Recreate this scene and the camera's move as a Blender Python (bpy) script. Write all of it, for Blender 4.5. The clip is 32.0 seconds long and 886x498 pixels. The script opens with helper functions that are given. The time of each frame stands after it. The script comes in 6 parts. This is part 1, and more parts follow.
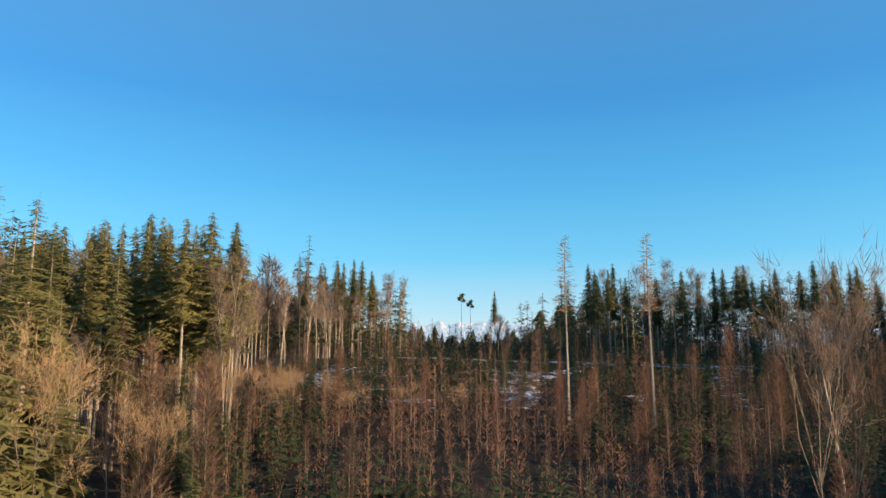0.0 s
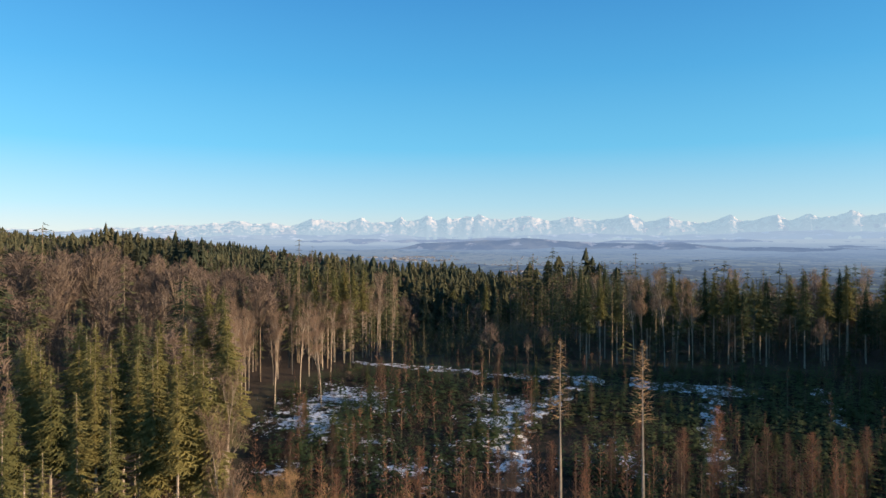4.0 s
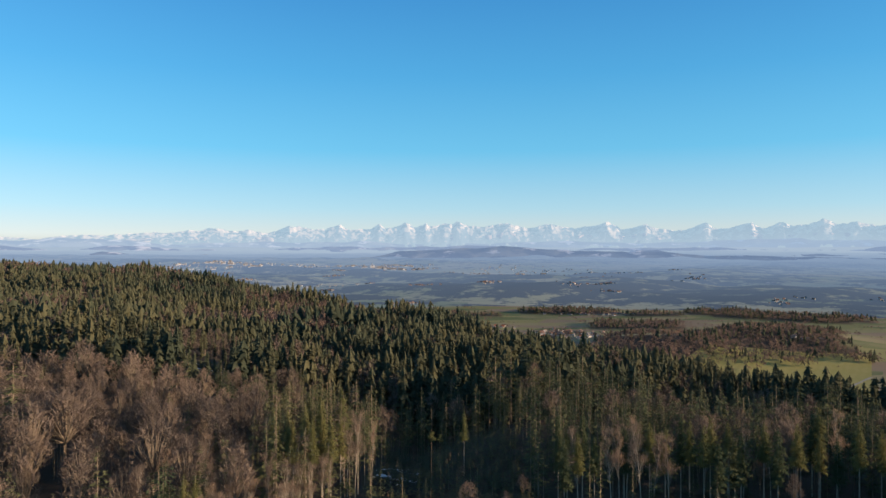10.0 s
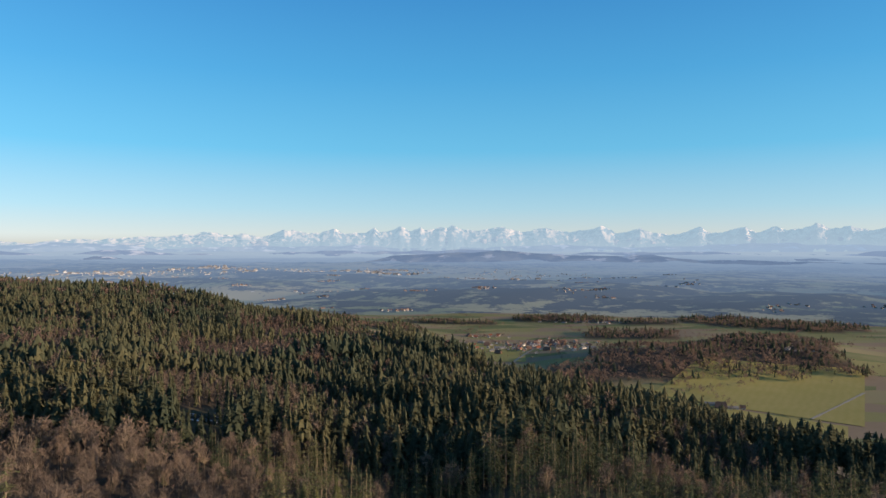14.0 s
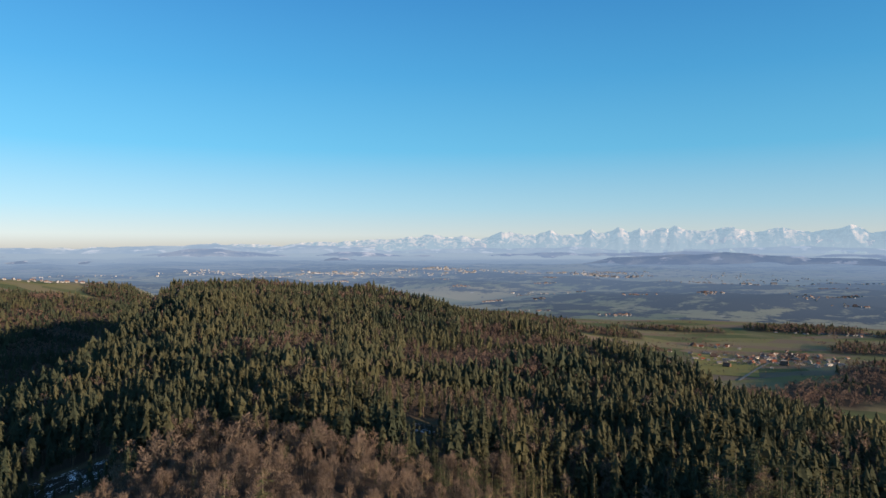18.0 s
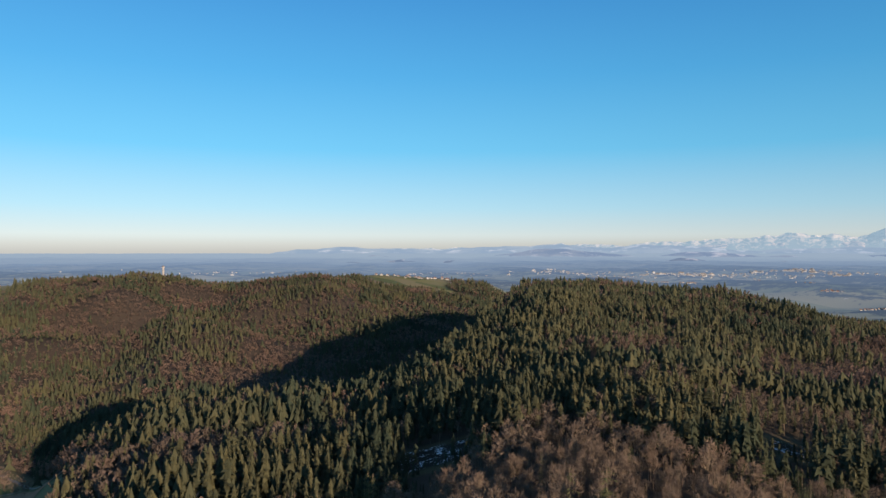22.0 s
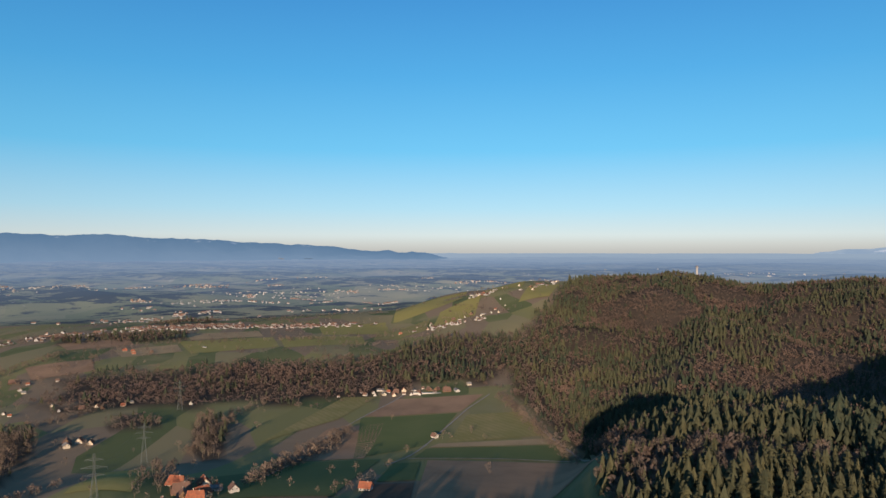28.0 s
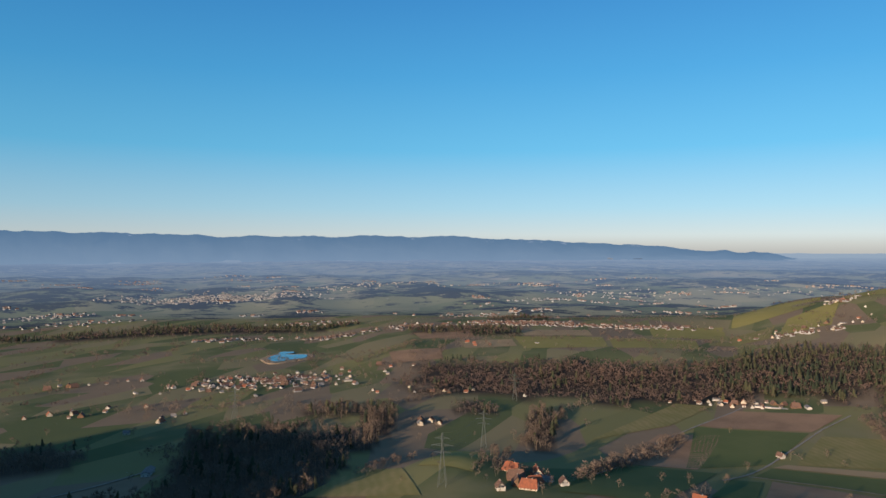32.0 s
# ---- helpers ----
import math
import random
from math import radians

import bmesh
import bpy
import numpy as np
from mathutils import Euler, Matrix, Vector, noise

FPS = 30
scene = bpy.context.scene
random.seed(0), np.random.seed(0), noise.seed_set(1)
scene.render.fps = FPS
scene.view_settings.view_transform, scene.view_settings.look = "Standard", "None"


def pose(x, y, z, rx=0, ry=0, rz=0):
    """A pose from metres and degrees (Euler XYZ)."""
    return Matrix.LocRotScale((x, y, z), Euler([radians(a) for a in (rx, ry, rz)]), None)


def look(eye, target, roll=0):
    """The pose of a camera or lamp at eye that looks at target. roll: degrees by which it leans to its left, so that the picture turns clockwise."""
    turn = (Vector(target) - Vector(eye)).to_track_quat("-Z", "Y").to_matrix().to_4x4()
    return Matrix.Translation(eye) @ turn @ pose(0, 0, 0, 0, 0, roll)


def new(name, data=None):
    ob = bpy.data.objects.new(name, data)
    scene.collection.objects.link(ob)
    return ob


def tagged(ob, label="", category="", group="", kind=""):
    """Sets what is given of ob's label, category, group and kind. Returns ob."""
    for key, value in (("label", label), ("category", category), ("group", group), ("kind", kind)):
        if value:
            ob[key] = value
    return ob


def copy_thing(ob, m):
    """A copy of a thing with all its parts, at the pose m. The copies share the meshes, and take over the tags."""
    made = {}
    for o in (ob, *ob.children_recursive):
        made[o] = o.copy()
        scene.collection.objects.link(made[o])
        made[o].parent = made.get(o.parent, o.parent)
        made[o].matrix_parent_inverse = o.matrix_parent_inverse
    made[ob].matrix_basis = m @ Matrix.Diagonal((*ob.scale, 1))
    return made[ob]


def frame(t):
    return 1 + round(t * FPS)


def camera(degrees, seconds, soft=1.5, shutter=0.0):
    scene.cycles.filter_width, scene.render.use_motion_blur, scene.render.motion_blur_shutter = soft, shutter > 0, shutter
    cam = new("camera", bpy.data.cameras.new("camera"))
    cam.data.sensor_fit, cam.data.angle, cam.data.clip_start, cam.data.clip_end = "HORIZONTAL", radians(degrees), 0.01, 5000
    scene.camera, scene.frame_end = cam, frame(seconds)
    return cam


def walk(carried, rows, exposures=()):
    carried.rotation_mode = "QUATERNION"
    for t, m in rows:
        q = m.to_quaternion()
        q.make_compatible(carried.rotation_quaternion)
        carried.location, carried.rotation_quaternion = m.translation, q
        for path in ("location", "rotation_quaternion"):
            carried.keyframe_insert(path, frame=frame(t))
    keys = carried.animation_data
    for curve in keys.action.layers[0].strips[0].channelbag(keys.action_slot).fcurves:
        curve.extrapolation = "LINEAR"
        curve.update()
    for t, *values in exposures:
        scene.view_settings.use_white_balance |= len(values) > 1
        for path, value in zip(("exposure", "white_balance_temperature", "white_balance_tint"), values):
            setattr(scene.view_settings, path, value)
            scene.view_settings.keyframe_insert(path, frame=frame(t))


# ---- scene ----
cam = camera(64.2, 32.0)
# seconds, height, yaw (left from the first heading), pitch
PATH = [
    (0.0, 16.8, 0.97, 8.9),
    (0.5, 18.0, 0.97, 9.1),
    (1.0, 20.0, 0.95, 6.7),
    (1.5, 28.0, 0.45, 1.2),
    (2.0, 33.9, 0.0, -0.1),
    (2.5, 36.8, 0.0, -0.05),
    (3.0, 39.6, 0.0, -0.05),
    (3.5, 42.6, 0.0, 0.02),
    (5.5, 53.3, 0.0, 0.08),
    (6.0, 56.6, -0.1, 0.08),
    (7.0, 63.2, -0.4, 0.08),
    (8.0, 69.8, -0.85, 0.08),
    (9.0, 76.3, -1.35, 0.15),
    (10.0, 82.8, -1.75, 0.2),
    (11.0, 89.3, -1.92, 0.2),
    (12.0, 95.6, -2.0, 0.2),
    (13.0, 102.0, -2.07, 0.2),
    (13.5, 105.3, -2.1, 0.2),
    (15.5, 118.6, -2.37, 0.2),
    (16.0, 119.8, 0.41, 0.2),
    (16.5, 120.0, 5.0, 0.2),
    (17.0, 120.0, 8.4, 0.2),
    (18.0, 120.0, 15.25, 0.2),
    (19.0, 120.0, 22.3, 0.2),
    (20.0, 120.0, 29.15, 0.2),
    (22.0, 120.0, 42.6, 0.2),
    (24.0, 120.0, 56.4, 0.2),
    (26.5, 120.0, 73.9, 0.2),
    (28.5, 120.0, 87.3, 0.2),
    (30.0, 120.0, 97.2, 0.2),
    (32.0, 120.0, 110.2, 0.2),
]
walk(cam, [(t, pose(1.2 if t < 1.2 else 0.3, 0.2, z, 90 + pitch, 0, yaw)) for t, z, yaw, pitch in PATH],
     exposures=[(0.0, 1.17, 6750, 10), (3.0, 1.06, 6700, 10), (9.0, 1.0, 6650, 10), (16.0, 0.86, 6600, 10), (23.0, 0.69, 6500, 10), (26.0, 0.63, 6450, 10), (32.0, 0.55, 6400, 10)])

# ---- light: a low winter sun and a clear sky ----
SUN_AZ, SUN_EL = -106.0, 11.3      # degrees left of +y, degrees up
world = bpy.data.worlds.new("sky")
scene.world = world
world.use_nodes = True
wn, wl = world.node_tree.nodes, world.node_tree.links
sky = wn.new("ShaderNodeTexSky")
sky.sky_type = "NISHITA"
sky.sun_disc = False
sky.sun_elevation = radians(SUN_EL)
sky.sun_rotation = radians(-SUN_AZ)
sky.altitude = 700
sky.air_density, sky.dust_density, sky.ozone_density = 1.0, 0.3, 3.0
scaled = wn.new("ShaderNodeVectorMath"); scaled.operation = "SCALE"
scaled.inputs["Scale"].default_value = 0.13
wl.new(sky.outputs[0], scaled.inputs[0])
# the deep azure overhead that pales towards the horizon
dirn = wn.new("ShaderNodeTexCoord")
sep = wn.new("ShaderNodeSeparateXYZ")
wl.new(dirn.outputs["Generated"], sep.inputs[0])
ramp = wn.new("ShaderNodeValToRGB")
wl.new(sep.outputs["Z"], ramp.inputs[0])
stops = [(0.0, (0.44, 0.44, 0.45)), (0.010, (0.54, 0.55, 0.55)), (0.022, (0.62, 0.69, 0.71)), (0.06, (0.40, 0.66, 0.81)), (0.14, (0.135, 0.525, 0.83)),
         (0.24, (0.068, 0.392, 0.75)), (0.35, (0.040, 0.275, 0.64)), (0.55, (0.08, 0.26, 0.52)), (1.0, (0.13, 0.23, 0.38))]
while len(ramp.color_ramp.elements) < len(stops):
    ramp.color_ramp.elements.new(0.5)
for e, (p, c) in zip(ramp.color_ramp.elements, stops):
    e.position, e.color = p, (*c, 1)
blend = wn.new("ShaderNodeMix"); blend.data_type = "RGBA"
blend.inputs["Factor"].default_value = 0.85
wl.new(scaled.outputs[0], blend.inputs["A"]); wl.new(ramp.outputs[0], blend.inputs["B"])
# a little deeper at right angles to the sun, as clear air is
away = wn.new("ShaderNodeVectorMath"); away.operation = "DOT_PRODUCT"
away.inputs[1].default_value = (-math.sin(radians(SUN_AZ)), math.cos(radians(SUN_AZ)), 0)
wl.new(dirn.outputs["Generated"], away.inputs[0])
twice = wn.new("ShaderNodeMath"); twice.operation = "MULTIPLY"
wl.new(away.outputs["Value"], twice.inputs[0]); wl.new(away.outputs["Value"], twice.inputs[1])
lift = wn.new("ShaderNodeMath"); lift.operation = "MULTIPLY_ADD"
lift.inputs[1].default_value, lift.inputs[2].default_value = 0.30, 0.91
wl.new(twice.outputs[0], lift.inputs[0])
deep = wn.new("ShaderNodeVectorMath"); deep.operation = "SCALE"
wl.new(blend.outputs["Result"], deep.inputs[0]); wl.new(lift.outputs[0], deep.inputs["Scale"])
wl.new(deep.outputs[0], wn["Background"].inputs[0])
wn["Background"].inputs[1].default_value = 0.605
sun = new("sun", bpy.data.lights.new("sun", "SUN"))
sun.data.energy, sun.data.angle, sun.data.color = 5.0, radians(0.5), (1.0, 0.755, 0.53)
sx, sy = -math.sin(radians(SUN_AZ)), math.cos(radians(SUN_AZ))
sun.matrix_world = look((sx * 100, sy * 100, 100 * math.tan(radians(SUN_EL))), (0, 0, 0))

# ---- materials ----
def nodes_of(name, rough=0.9, spec=0.1):
    m = bpy.data.materials.new(name)
    m.use_nodes = True
    b = m.node_tree.nodes["Principled BSDF"]
    b.inputs["Roughness"].default_value = rough
    b.inputs["Specular IOR Level"].default_value = spec
    return m, m.node_tree.nodes, m.node_tree.links, b

def noise_node(n, l, vec, scale, detail=4.0, rough=0.55):
    t = n.new("ShaderNodeTexNoise")
    t.inputs["Scale"].default_value, t.inputs["Detail"].default_value, t.inputs["Roughness"].default_value = scale, detail, rough
    l.new(vec, t.inputs["Vector"])
    return t.outputs["Fac"]

def span(n, l, value, lo, hi):
    r = n.new("ShaderNodeMapRange")
    r.interpolation_type = "SMOOTHSTEP"
    r.inputs[1].default_value, r.inputs[2].default_value = lo, hi
    l.new(value, r.inputs[0])
    return r.outputs[0]

def mix_col(n, l, fac, a, b):
    x = n.new("ShaderNodeMix"); x.data_type = "RGBA"
    for sock, v in (("Factor", fac), ("A", a), ("B", b)):
        if isinstance(v, tuple):
            x.inputs[sock].default_value = (*v, 1)
        elif isinstance(v, (int, float)):
            x.inputs[sock].default_value = v
        else:
            l.new(v, x.inputs[sock])
    return x.outputs["Result"]

def calc(n, l, op, a, b):
    x = n.new("ShaderNodeMath"); x.operation = op
    for i, v in enumerate((a, b)):
        if isinstance(v, (int, float)):
            x.inputs[i].default_value = v
        else:
            l.new(v, x.inputs[i])
    return x.outputs[0]

def attr(n, name, out="Fac"):
    a = n.new("ShaderNodeAttribute"); a.attribute_name = name
    return a.outputs[out]

def add_bump(n, l, b, height, dist, strength=0.7):
    bp = n.new("ShaderNodeBump")
    bp.inputs["Strength"].default_value, bp.inputs["Distance"].default_value = strength, dist
    l.new(height, bp.inputs["Height"]); l.new(bp.outputs[0], b.inputs["Normal"])

def plain(name, c1, c2, size=1.0, rough=0.9, bump=0.0, spec=0.1):
    """Two colours mixed by coarse and fine noise at real size."""
    m, n, l, b = nodes_of(name, rough, spec)
    pos = n.new("ShaderNodeNewGeometry").outputs["Position"]
    coarse, fine = noise_node(n, l, pos, 1 / size), noise_node(n, l, pos, 11 / size)
    f = span(n, l, calc(n, l, "ADD", coarse, calc(n, l, "MULTIPLY", fine, 0.6)), 0.55, 1.05)
    l.new(mix_col(n, l, f, c1, c2), b.inputs["Base Color"])
    if bump:
        add_bump(n, l, b, fine, bump)
    return m

def let_through(n, l, b, colour, share):
    """Thin needles and twigs let part of the light through to their far side."""
    t = n.new("ShaderNodeBsdfTranslucent")
    l.new(colour, t.inputs["Color"])
    mixer = n.new("ShaderNodeMixShader"); mixer.inputs[0].default_value = share
    l.new(b.outputs[0], mixer.inputs[1]); l.new(t.outputs[0], mixer.inputs[2])
    l.new(mixer.outputs[0], n["Material Output"].inputs["Surface"])

def foliage(name, c1, c2, c3, thin=0.25):
    """Leaf or twig colour that goes by each tree's own tint, with a little speckle."""
    m, n, l, b = nodes_of(name, 0.85, 0.08)
    pos = n.new("ShaderNodeNewGeometry").outputs["Position"]
    sp = span(n, l, noise_node(n, l, pos, 0.8, 3), 0.35, 0.7)
    c = mix_col(n, l, attr(n, "tint"), c1, c2)
    c = mix_col(n, l, calc(n, l, "MULTIPLY", sp, 0.5), c, c3)
    l.new(c, b.inputs["Base Color"])
    let_through(n, l, b, c, thin)
    return m

def one_tree(name, c1, c2, c3):
    """The same for single trees, which go by the object's own random number."""
    m, n, l, b = nodes_of(name, 0.85, 0.08)
    pos = n.new("ShaderNodeNewGeometry").outputs["Position"]
    sp = span(n, l, noise_node(n, l, pos, 1.2, 3), 0.35, 0.7)
    c = mix_col(n, l, n.new("ShaderNodeObjectInfo").outputs["Random"], c1, c2)
    c = mix_col(n, l, calc(n, l, "MULTIPLY", sp, 0.5), c, c3)
    l.new(c, b.inputs["Base Color"])
    let_through(n, l, b, c, 0.36)
    return m

SPRUCE = ((0.031, 0.045, 0.032), (0.094, 0.087, 0.046), (0.054, 0.062, 0.040))
BEECH = ((0.205, 0.148, 0.112), (0.078, 0.063, 0.054), (0.130, 0.099, 0.079))
WARM = ((0.29, 0.195, 0.130), (0.155, 0.115, 0.086), (0.215, 0.153, 0.108))
YOUNG = ((0.30, 0.150, 0.090), (0.072, 0.054, 0.044), (0.150, 0.090, 0.060))
PLANT = ((0.046, 0.072, 0.034), (0.115, 0.118, 0.046), (0.060, 0.084, 0.042))
M_SPRUCE, M_BEECH, M_YOUNG, M_PLANT = (foliage(k, *c, 0.12 if "bare" in k else 0.25) for k, c in (("spruce_needles", SPRUCE), ("bare_twigs", BEECH), ("sapling_twigs", YOUNG), ("young_needles", PLANT)))
# near wood only: spruce needles yellowed and lightened, sunlight put into the colour
M_NEEDLES = foliage("lit_near_spruce_needles", (0.040, 0.056, 0.032), (0.128, 0.118, 0.052), (0.072, 0.080, 0.044), 0.25)
CROWNS = ((0.190, 0.126, 0.097), (0.118, 0.088, 0.072), (0.150, 0.105, 0.083))
M_CROWNS = foliage("bare_crowns", *CROWNS, 0.45)
# sunlit and shaded versions of the same needles: the light is in the colour
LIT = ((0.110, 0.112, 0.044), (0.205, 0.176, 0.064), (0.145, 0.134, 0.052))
SHADED = ((0.055, 0.074, 0.040), (0.120, 0.118, 0.050), (0.080, 0.090, 0.044))
O_SHADED = one_tree("shaded_spruce_spray", *SHADED)
O_LIT_SPRUCE, O_BEECH, O_YOUNG, O_PLANT = (one_tree(k, *c) for k, c in (("lit_spruce_spray", LIT), ("beech_twigs", WARM), ("birch_twigs", YOUNG), ("fir_spray", PLANT)))
O_GOLD = one_tree("golden_twigs", (0.42, 0.275, 0.145), (0.34, 0.22, 0.12), (0.38, 0.25, 0.14))
M_BARK = plain("grey_bark", (0.21, 0.165, 0.12), (0.105, 0.08, 0.058), 0.7, bump=0.02)
# pale bark, lightened further for the sun on beech, spruce and larch trunks
M_PALE = plain("sunlit_pale_bark", (0.36, 0.30, 0.23), (0.22, 0.18, 0.14), 0.9, bump=0.01)
M_DARKBARK = plain("brown_bark", (0.19, 0.125, 0.08), (0.09, 0.06, 0.045), 0.6, bump=0.02)

# ---- relief ----
EYE_Z = 120.0
D0, RMAX = 2500.0, 4700.0

def smooth(a, b, x):
    t = np.clip((x - a) / (b - a), 0, 1)
    return t * t * (3 - 2 * t)

# behind the start the unseen rim is stretched outwards to shade the valley
RIM_AZ = [-180, -150, -110, -60, -32, -22, -14, -7, -2.6, 4, 13, 21, 30, 36, 40, 44, 50, 56, 63, 66, 69, 72, 75, 78, 82, 90, 120, 140, 155, 165, 174, 180]
RIM_D = [950, 750, 400, 350, 375, 445, 510, 560, 640, 760, 930, 1200, 1400, 1250, 820, 620, 570, 590, 625, 610, 560, 470, 350, 240, 150, 130, 130, 170, 230, 360, 750, 950]

def waves(x, y, size, seed=0.0):
    """Cheap rolling noise, about -1 to 1."""
    s = seed * 1.7
    return (np.sin(x / size + s) * np.cos(y / size * 0.83 - s) + 0.5 * np.sin((x + y) / size * 1.9 + 2 * s)
            + 0.5 * np.cos((x - 0.7 * y) / size * 2.3 - s)) / 1.6

def hump(v, mid, half):
    return np.exp(-((v - mid) / half) ** 2)

def relief(az, d):
    """True height of the ground, at az degrees left of +y and d metres off."""
    a = np.radians(az)
    x, y = -np.sin(a) * d, np.cos(a) * d
    rim = np.interp(az, RIM_AZ, RIM_D)
    low = -122 + 44 * hump(az, 100, 32) * (1 - smooth(540, 900, d)) + 7 * waves(x, y, 330, 1) * smooth(700, 1500, d)
    top = (-2 + 19 * np.clip(y, 0, 170) / 170 + 33 * smooth(350, 1250, d) * hump(az, 32, 17)
           + 9 * hump(d, 380, 130) * hump(az, 25, 9) + 8 * hump(d, 600, 160) * hump(az, 25, 7) + 3 * waves(x, y, 70, 2) * smooth(180, 450, d))
    # the ground falls away behind the clearing
    top = top - np.interp(az, [-60, -40, -18, -10, -2, 5, 12, 17], [0, 18, 18, 17, 19, 12, 3, 0]) * smooth(0, 120, d - np.interp(az, [-20, -10, -5, 0], [230, 280, 230, 178])) * (1 - 0.5 * smooth(420, 650, d) * hump(az, 0, 9))
    top = top - np.interp(az, [35, 40, 45, 53, 65, 72, 77, 100, 120], [0, 8, 20, 32, 40, 64, 94, 110, 0]) * smooth(15, 140, d) * d / 650
    width = np.interp(az, [-30, 10, 30, 40, 60, 70, 77, 82, 90], [330, 420, 560, 460, 380, 430, 420, 270, 250])
    z = low + (top - low) * (1 - smooth(0, 1, (d - rim) / width))
    z = z + np.interp(az, [28, 36, 42, 47, 53, 66, 73, 77, 82, 88], [0, 40, 88, 108, 146, 144, 126, 104, 62, 0]) * hump(d, 2150, 700)
    z = z + 30 * waves(x, y, 120, 5) * hump(d, 1650, 480) * smooth(48, 56, az) * (1 - smooth(70, 82, az))
    z = z + 96 * hump(d, 2750, 420) * smooth(34, 40, az) * (1 - smooth(47, 56, az))
    z = z + (46 + 14 * waves(x, y, 130, 6)) * hump(d, 2350, 520) * hump(az, 80.5, 9)
    z = z + 62 * hump(d, 1900, 560) * hump(az, 14, 9)
    z = z + 30 * hump(d, 1480, 170) * hump(az, -19, 7) + 34 * hump(d, 1720, 190) * hump(az, -28, 6) + 14 * hump(d, 1130, 110) * hump(az, -6, 7)
    spur = 1 - 2 * np.abs(np.sin((x * 0.42 + y * 0.91) / 150 + 0.7 * waves(x, y, 260, 7)))
    z = z + 30 * spur * hump(d, 1650, 450) * smooth(44, 52, az) * (1 - smooth(68, 78, az))
    z = z + 26 * smooth(1250, 1600, d) * (1 - smooth(2200, 2800, d)) * smooth(80, 95, az) * (1 - smooth(112, 122, az))
    z = z + 14 * hump(d, 700, 90) * hump(az, 109, 5)
    # two rises behind the start, never in view, added to throw shade on the valley
    z = z + 21 * np.exp(-((x - 20) / 170) ** 2) * hump(y, -640, 130)
    z = z + 36 * np.exp(-((x - 60) / 130) ** 2) * hump(y, -830, 180)
    return z

def squeeze(p):
    """Draws what is farther than D0 in towards the eye, along its line of sight from the top of the climb."""
    p = np.asarray(p, float)
    q = p - (0, 0, EYE_Z)
    d = np.hypot(q[..., 0], q[..., 1])
    s = np.where(d > D0, (RMAX - (RMAX - D0) * D0 / np.maximum(d, D0)) / np.maximum(d, 1), 1.0)
    return q * s[..., None] + (0, 0, EYE_Z)

def polar(az, d):
    a = np.radians(az)
    return np.stack([-np.sin(a) * d, np.cos(a) * d], -1)

def azd(x, y):
    return np.degrees(np.arctan2(-x, y)), np.hypot(x, y)

def far_rise(az, d, x, y):
    """Low swells of the plain beyond the rim, and how far up a swell."""
    swell = 0.6 * hump(d, 3400, 420) * smooth(-40, -30, az) * (1 - smooth(6, 14, az)) + 0.6 * hump(d, 5200, 500) * (1 - smooth(30, 40, az)) + 0.5 * waves(x, y, 520, 4) + 0.45 * waves(y, x, 190, 9) + 0.4 * waves(x, y, 1500, 6)
    return swell, (22 * waves(x, y, 480, 2) + 34 * swell) * smooth(2600, 3300, d) + 45 * smooth(6000, 9000, d) * waves(x, y, 3600, 5)

def ground_z(x, y):
    az, d = azd(x, y)
    return relief(az, d) + far_rise(az, d, x, y)[1]

# woods on the low ground: heading, distance, half widths, share of conifers
GROVES = [(-20.5, 1450, 6.5, 190, 0.1), (-26, 1620, 6, 260, 0.2), (-5, 1130, 9, 110, 0.15), (-3, 2300, 3.5, 55, 0.3), (-12, 2420, 4, 100, 0.3), (-18.5, 2330, 2.4, 60, 0.3), (-27, 2400, 6, 180, 0.3), (-11.5, 1255, 4.5, 60, 0.05), (-15, 1330, 4, 90, 0.05), (-31, 1500, 3, 40, 0.2), (3, 1750, 5, 60, 0.1),
          (9, 1500, 10, 420, 0.6), (15, 2000, 11, 560, 0.5), (2, 2050, 3, 90, 0.3), (-17, 1990, 3.5, 100, 0.2),
          (100, 1305, 14.5, 160, 0.08), (85.5, 1390, 9, 105, 0.12), (37.8, 2420, 4.4, 170, 0.6), (82.5, 1440, 6.5, 190, 0.4), (125.2, 800, 7.4, 180, 0.10), (119.8, 880, 4.6, 75, 0.08), (118.3, 1060, 4, 42, 0.15), (115.4, 1010, 1.5, 95, 0.1), (140, 930, 3, 55, 0.1), (127, 620, 4, 60, 0.15), (133.5, 640, 5, 70, 0.1), (139, 700, 4, 65, 0.1),
          (107.6, 1070, 2.2, 40, 0.15), (102.2, 960, 1.3, 115, 0.1), (105.5, 715, 1.1, 45, 0.0),
          (108, 1900, 5, 70, 0.3), (130, 2250, 14, 60, 0.4), (104, 2400, 3, 60, 0.3)]

EDGE_D, EDGE_AZ = [300, 430, 800, 942, 1160, 1450, 1700, 2600], [70.5, 70.5, 72.0, 75.1, 78.1, 79, 76, 70]

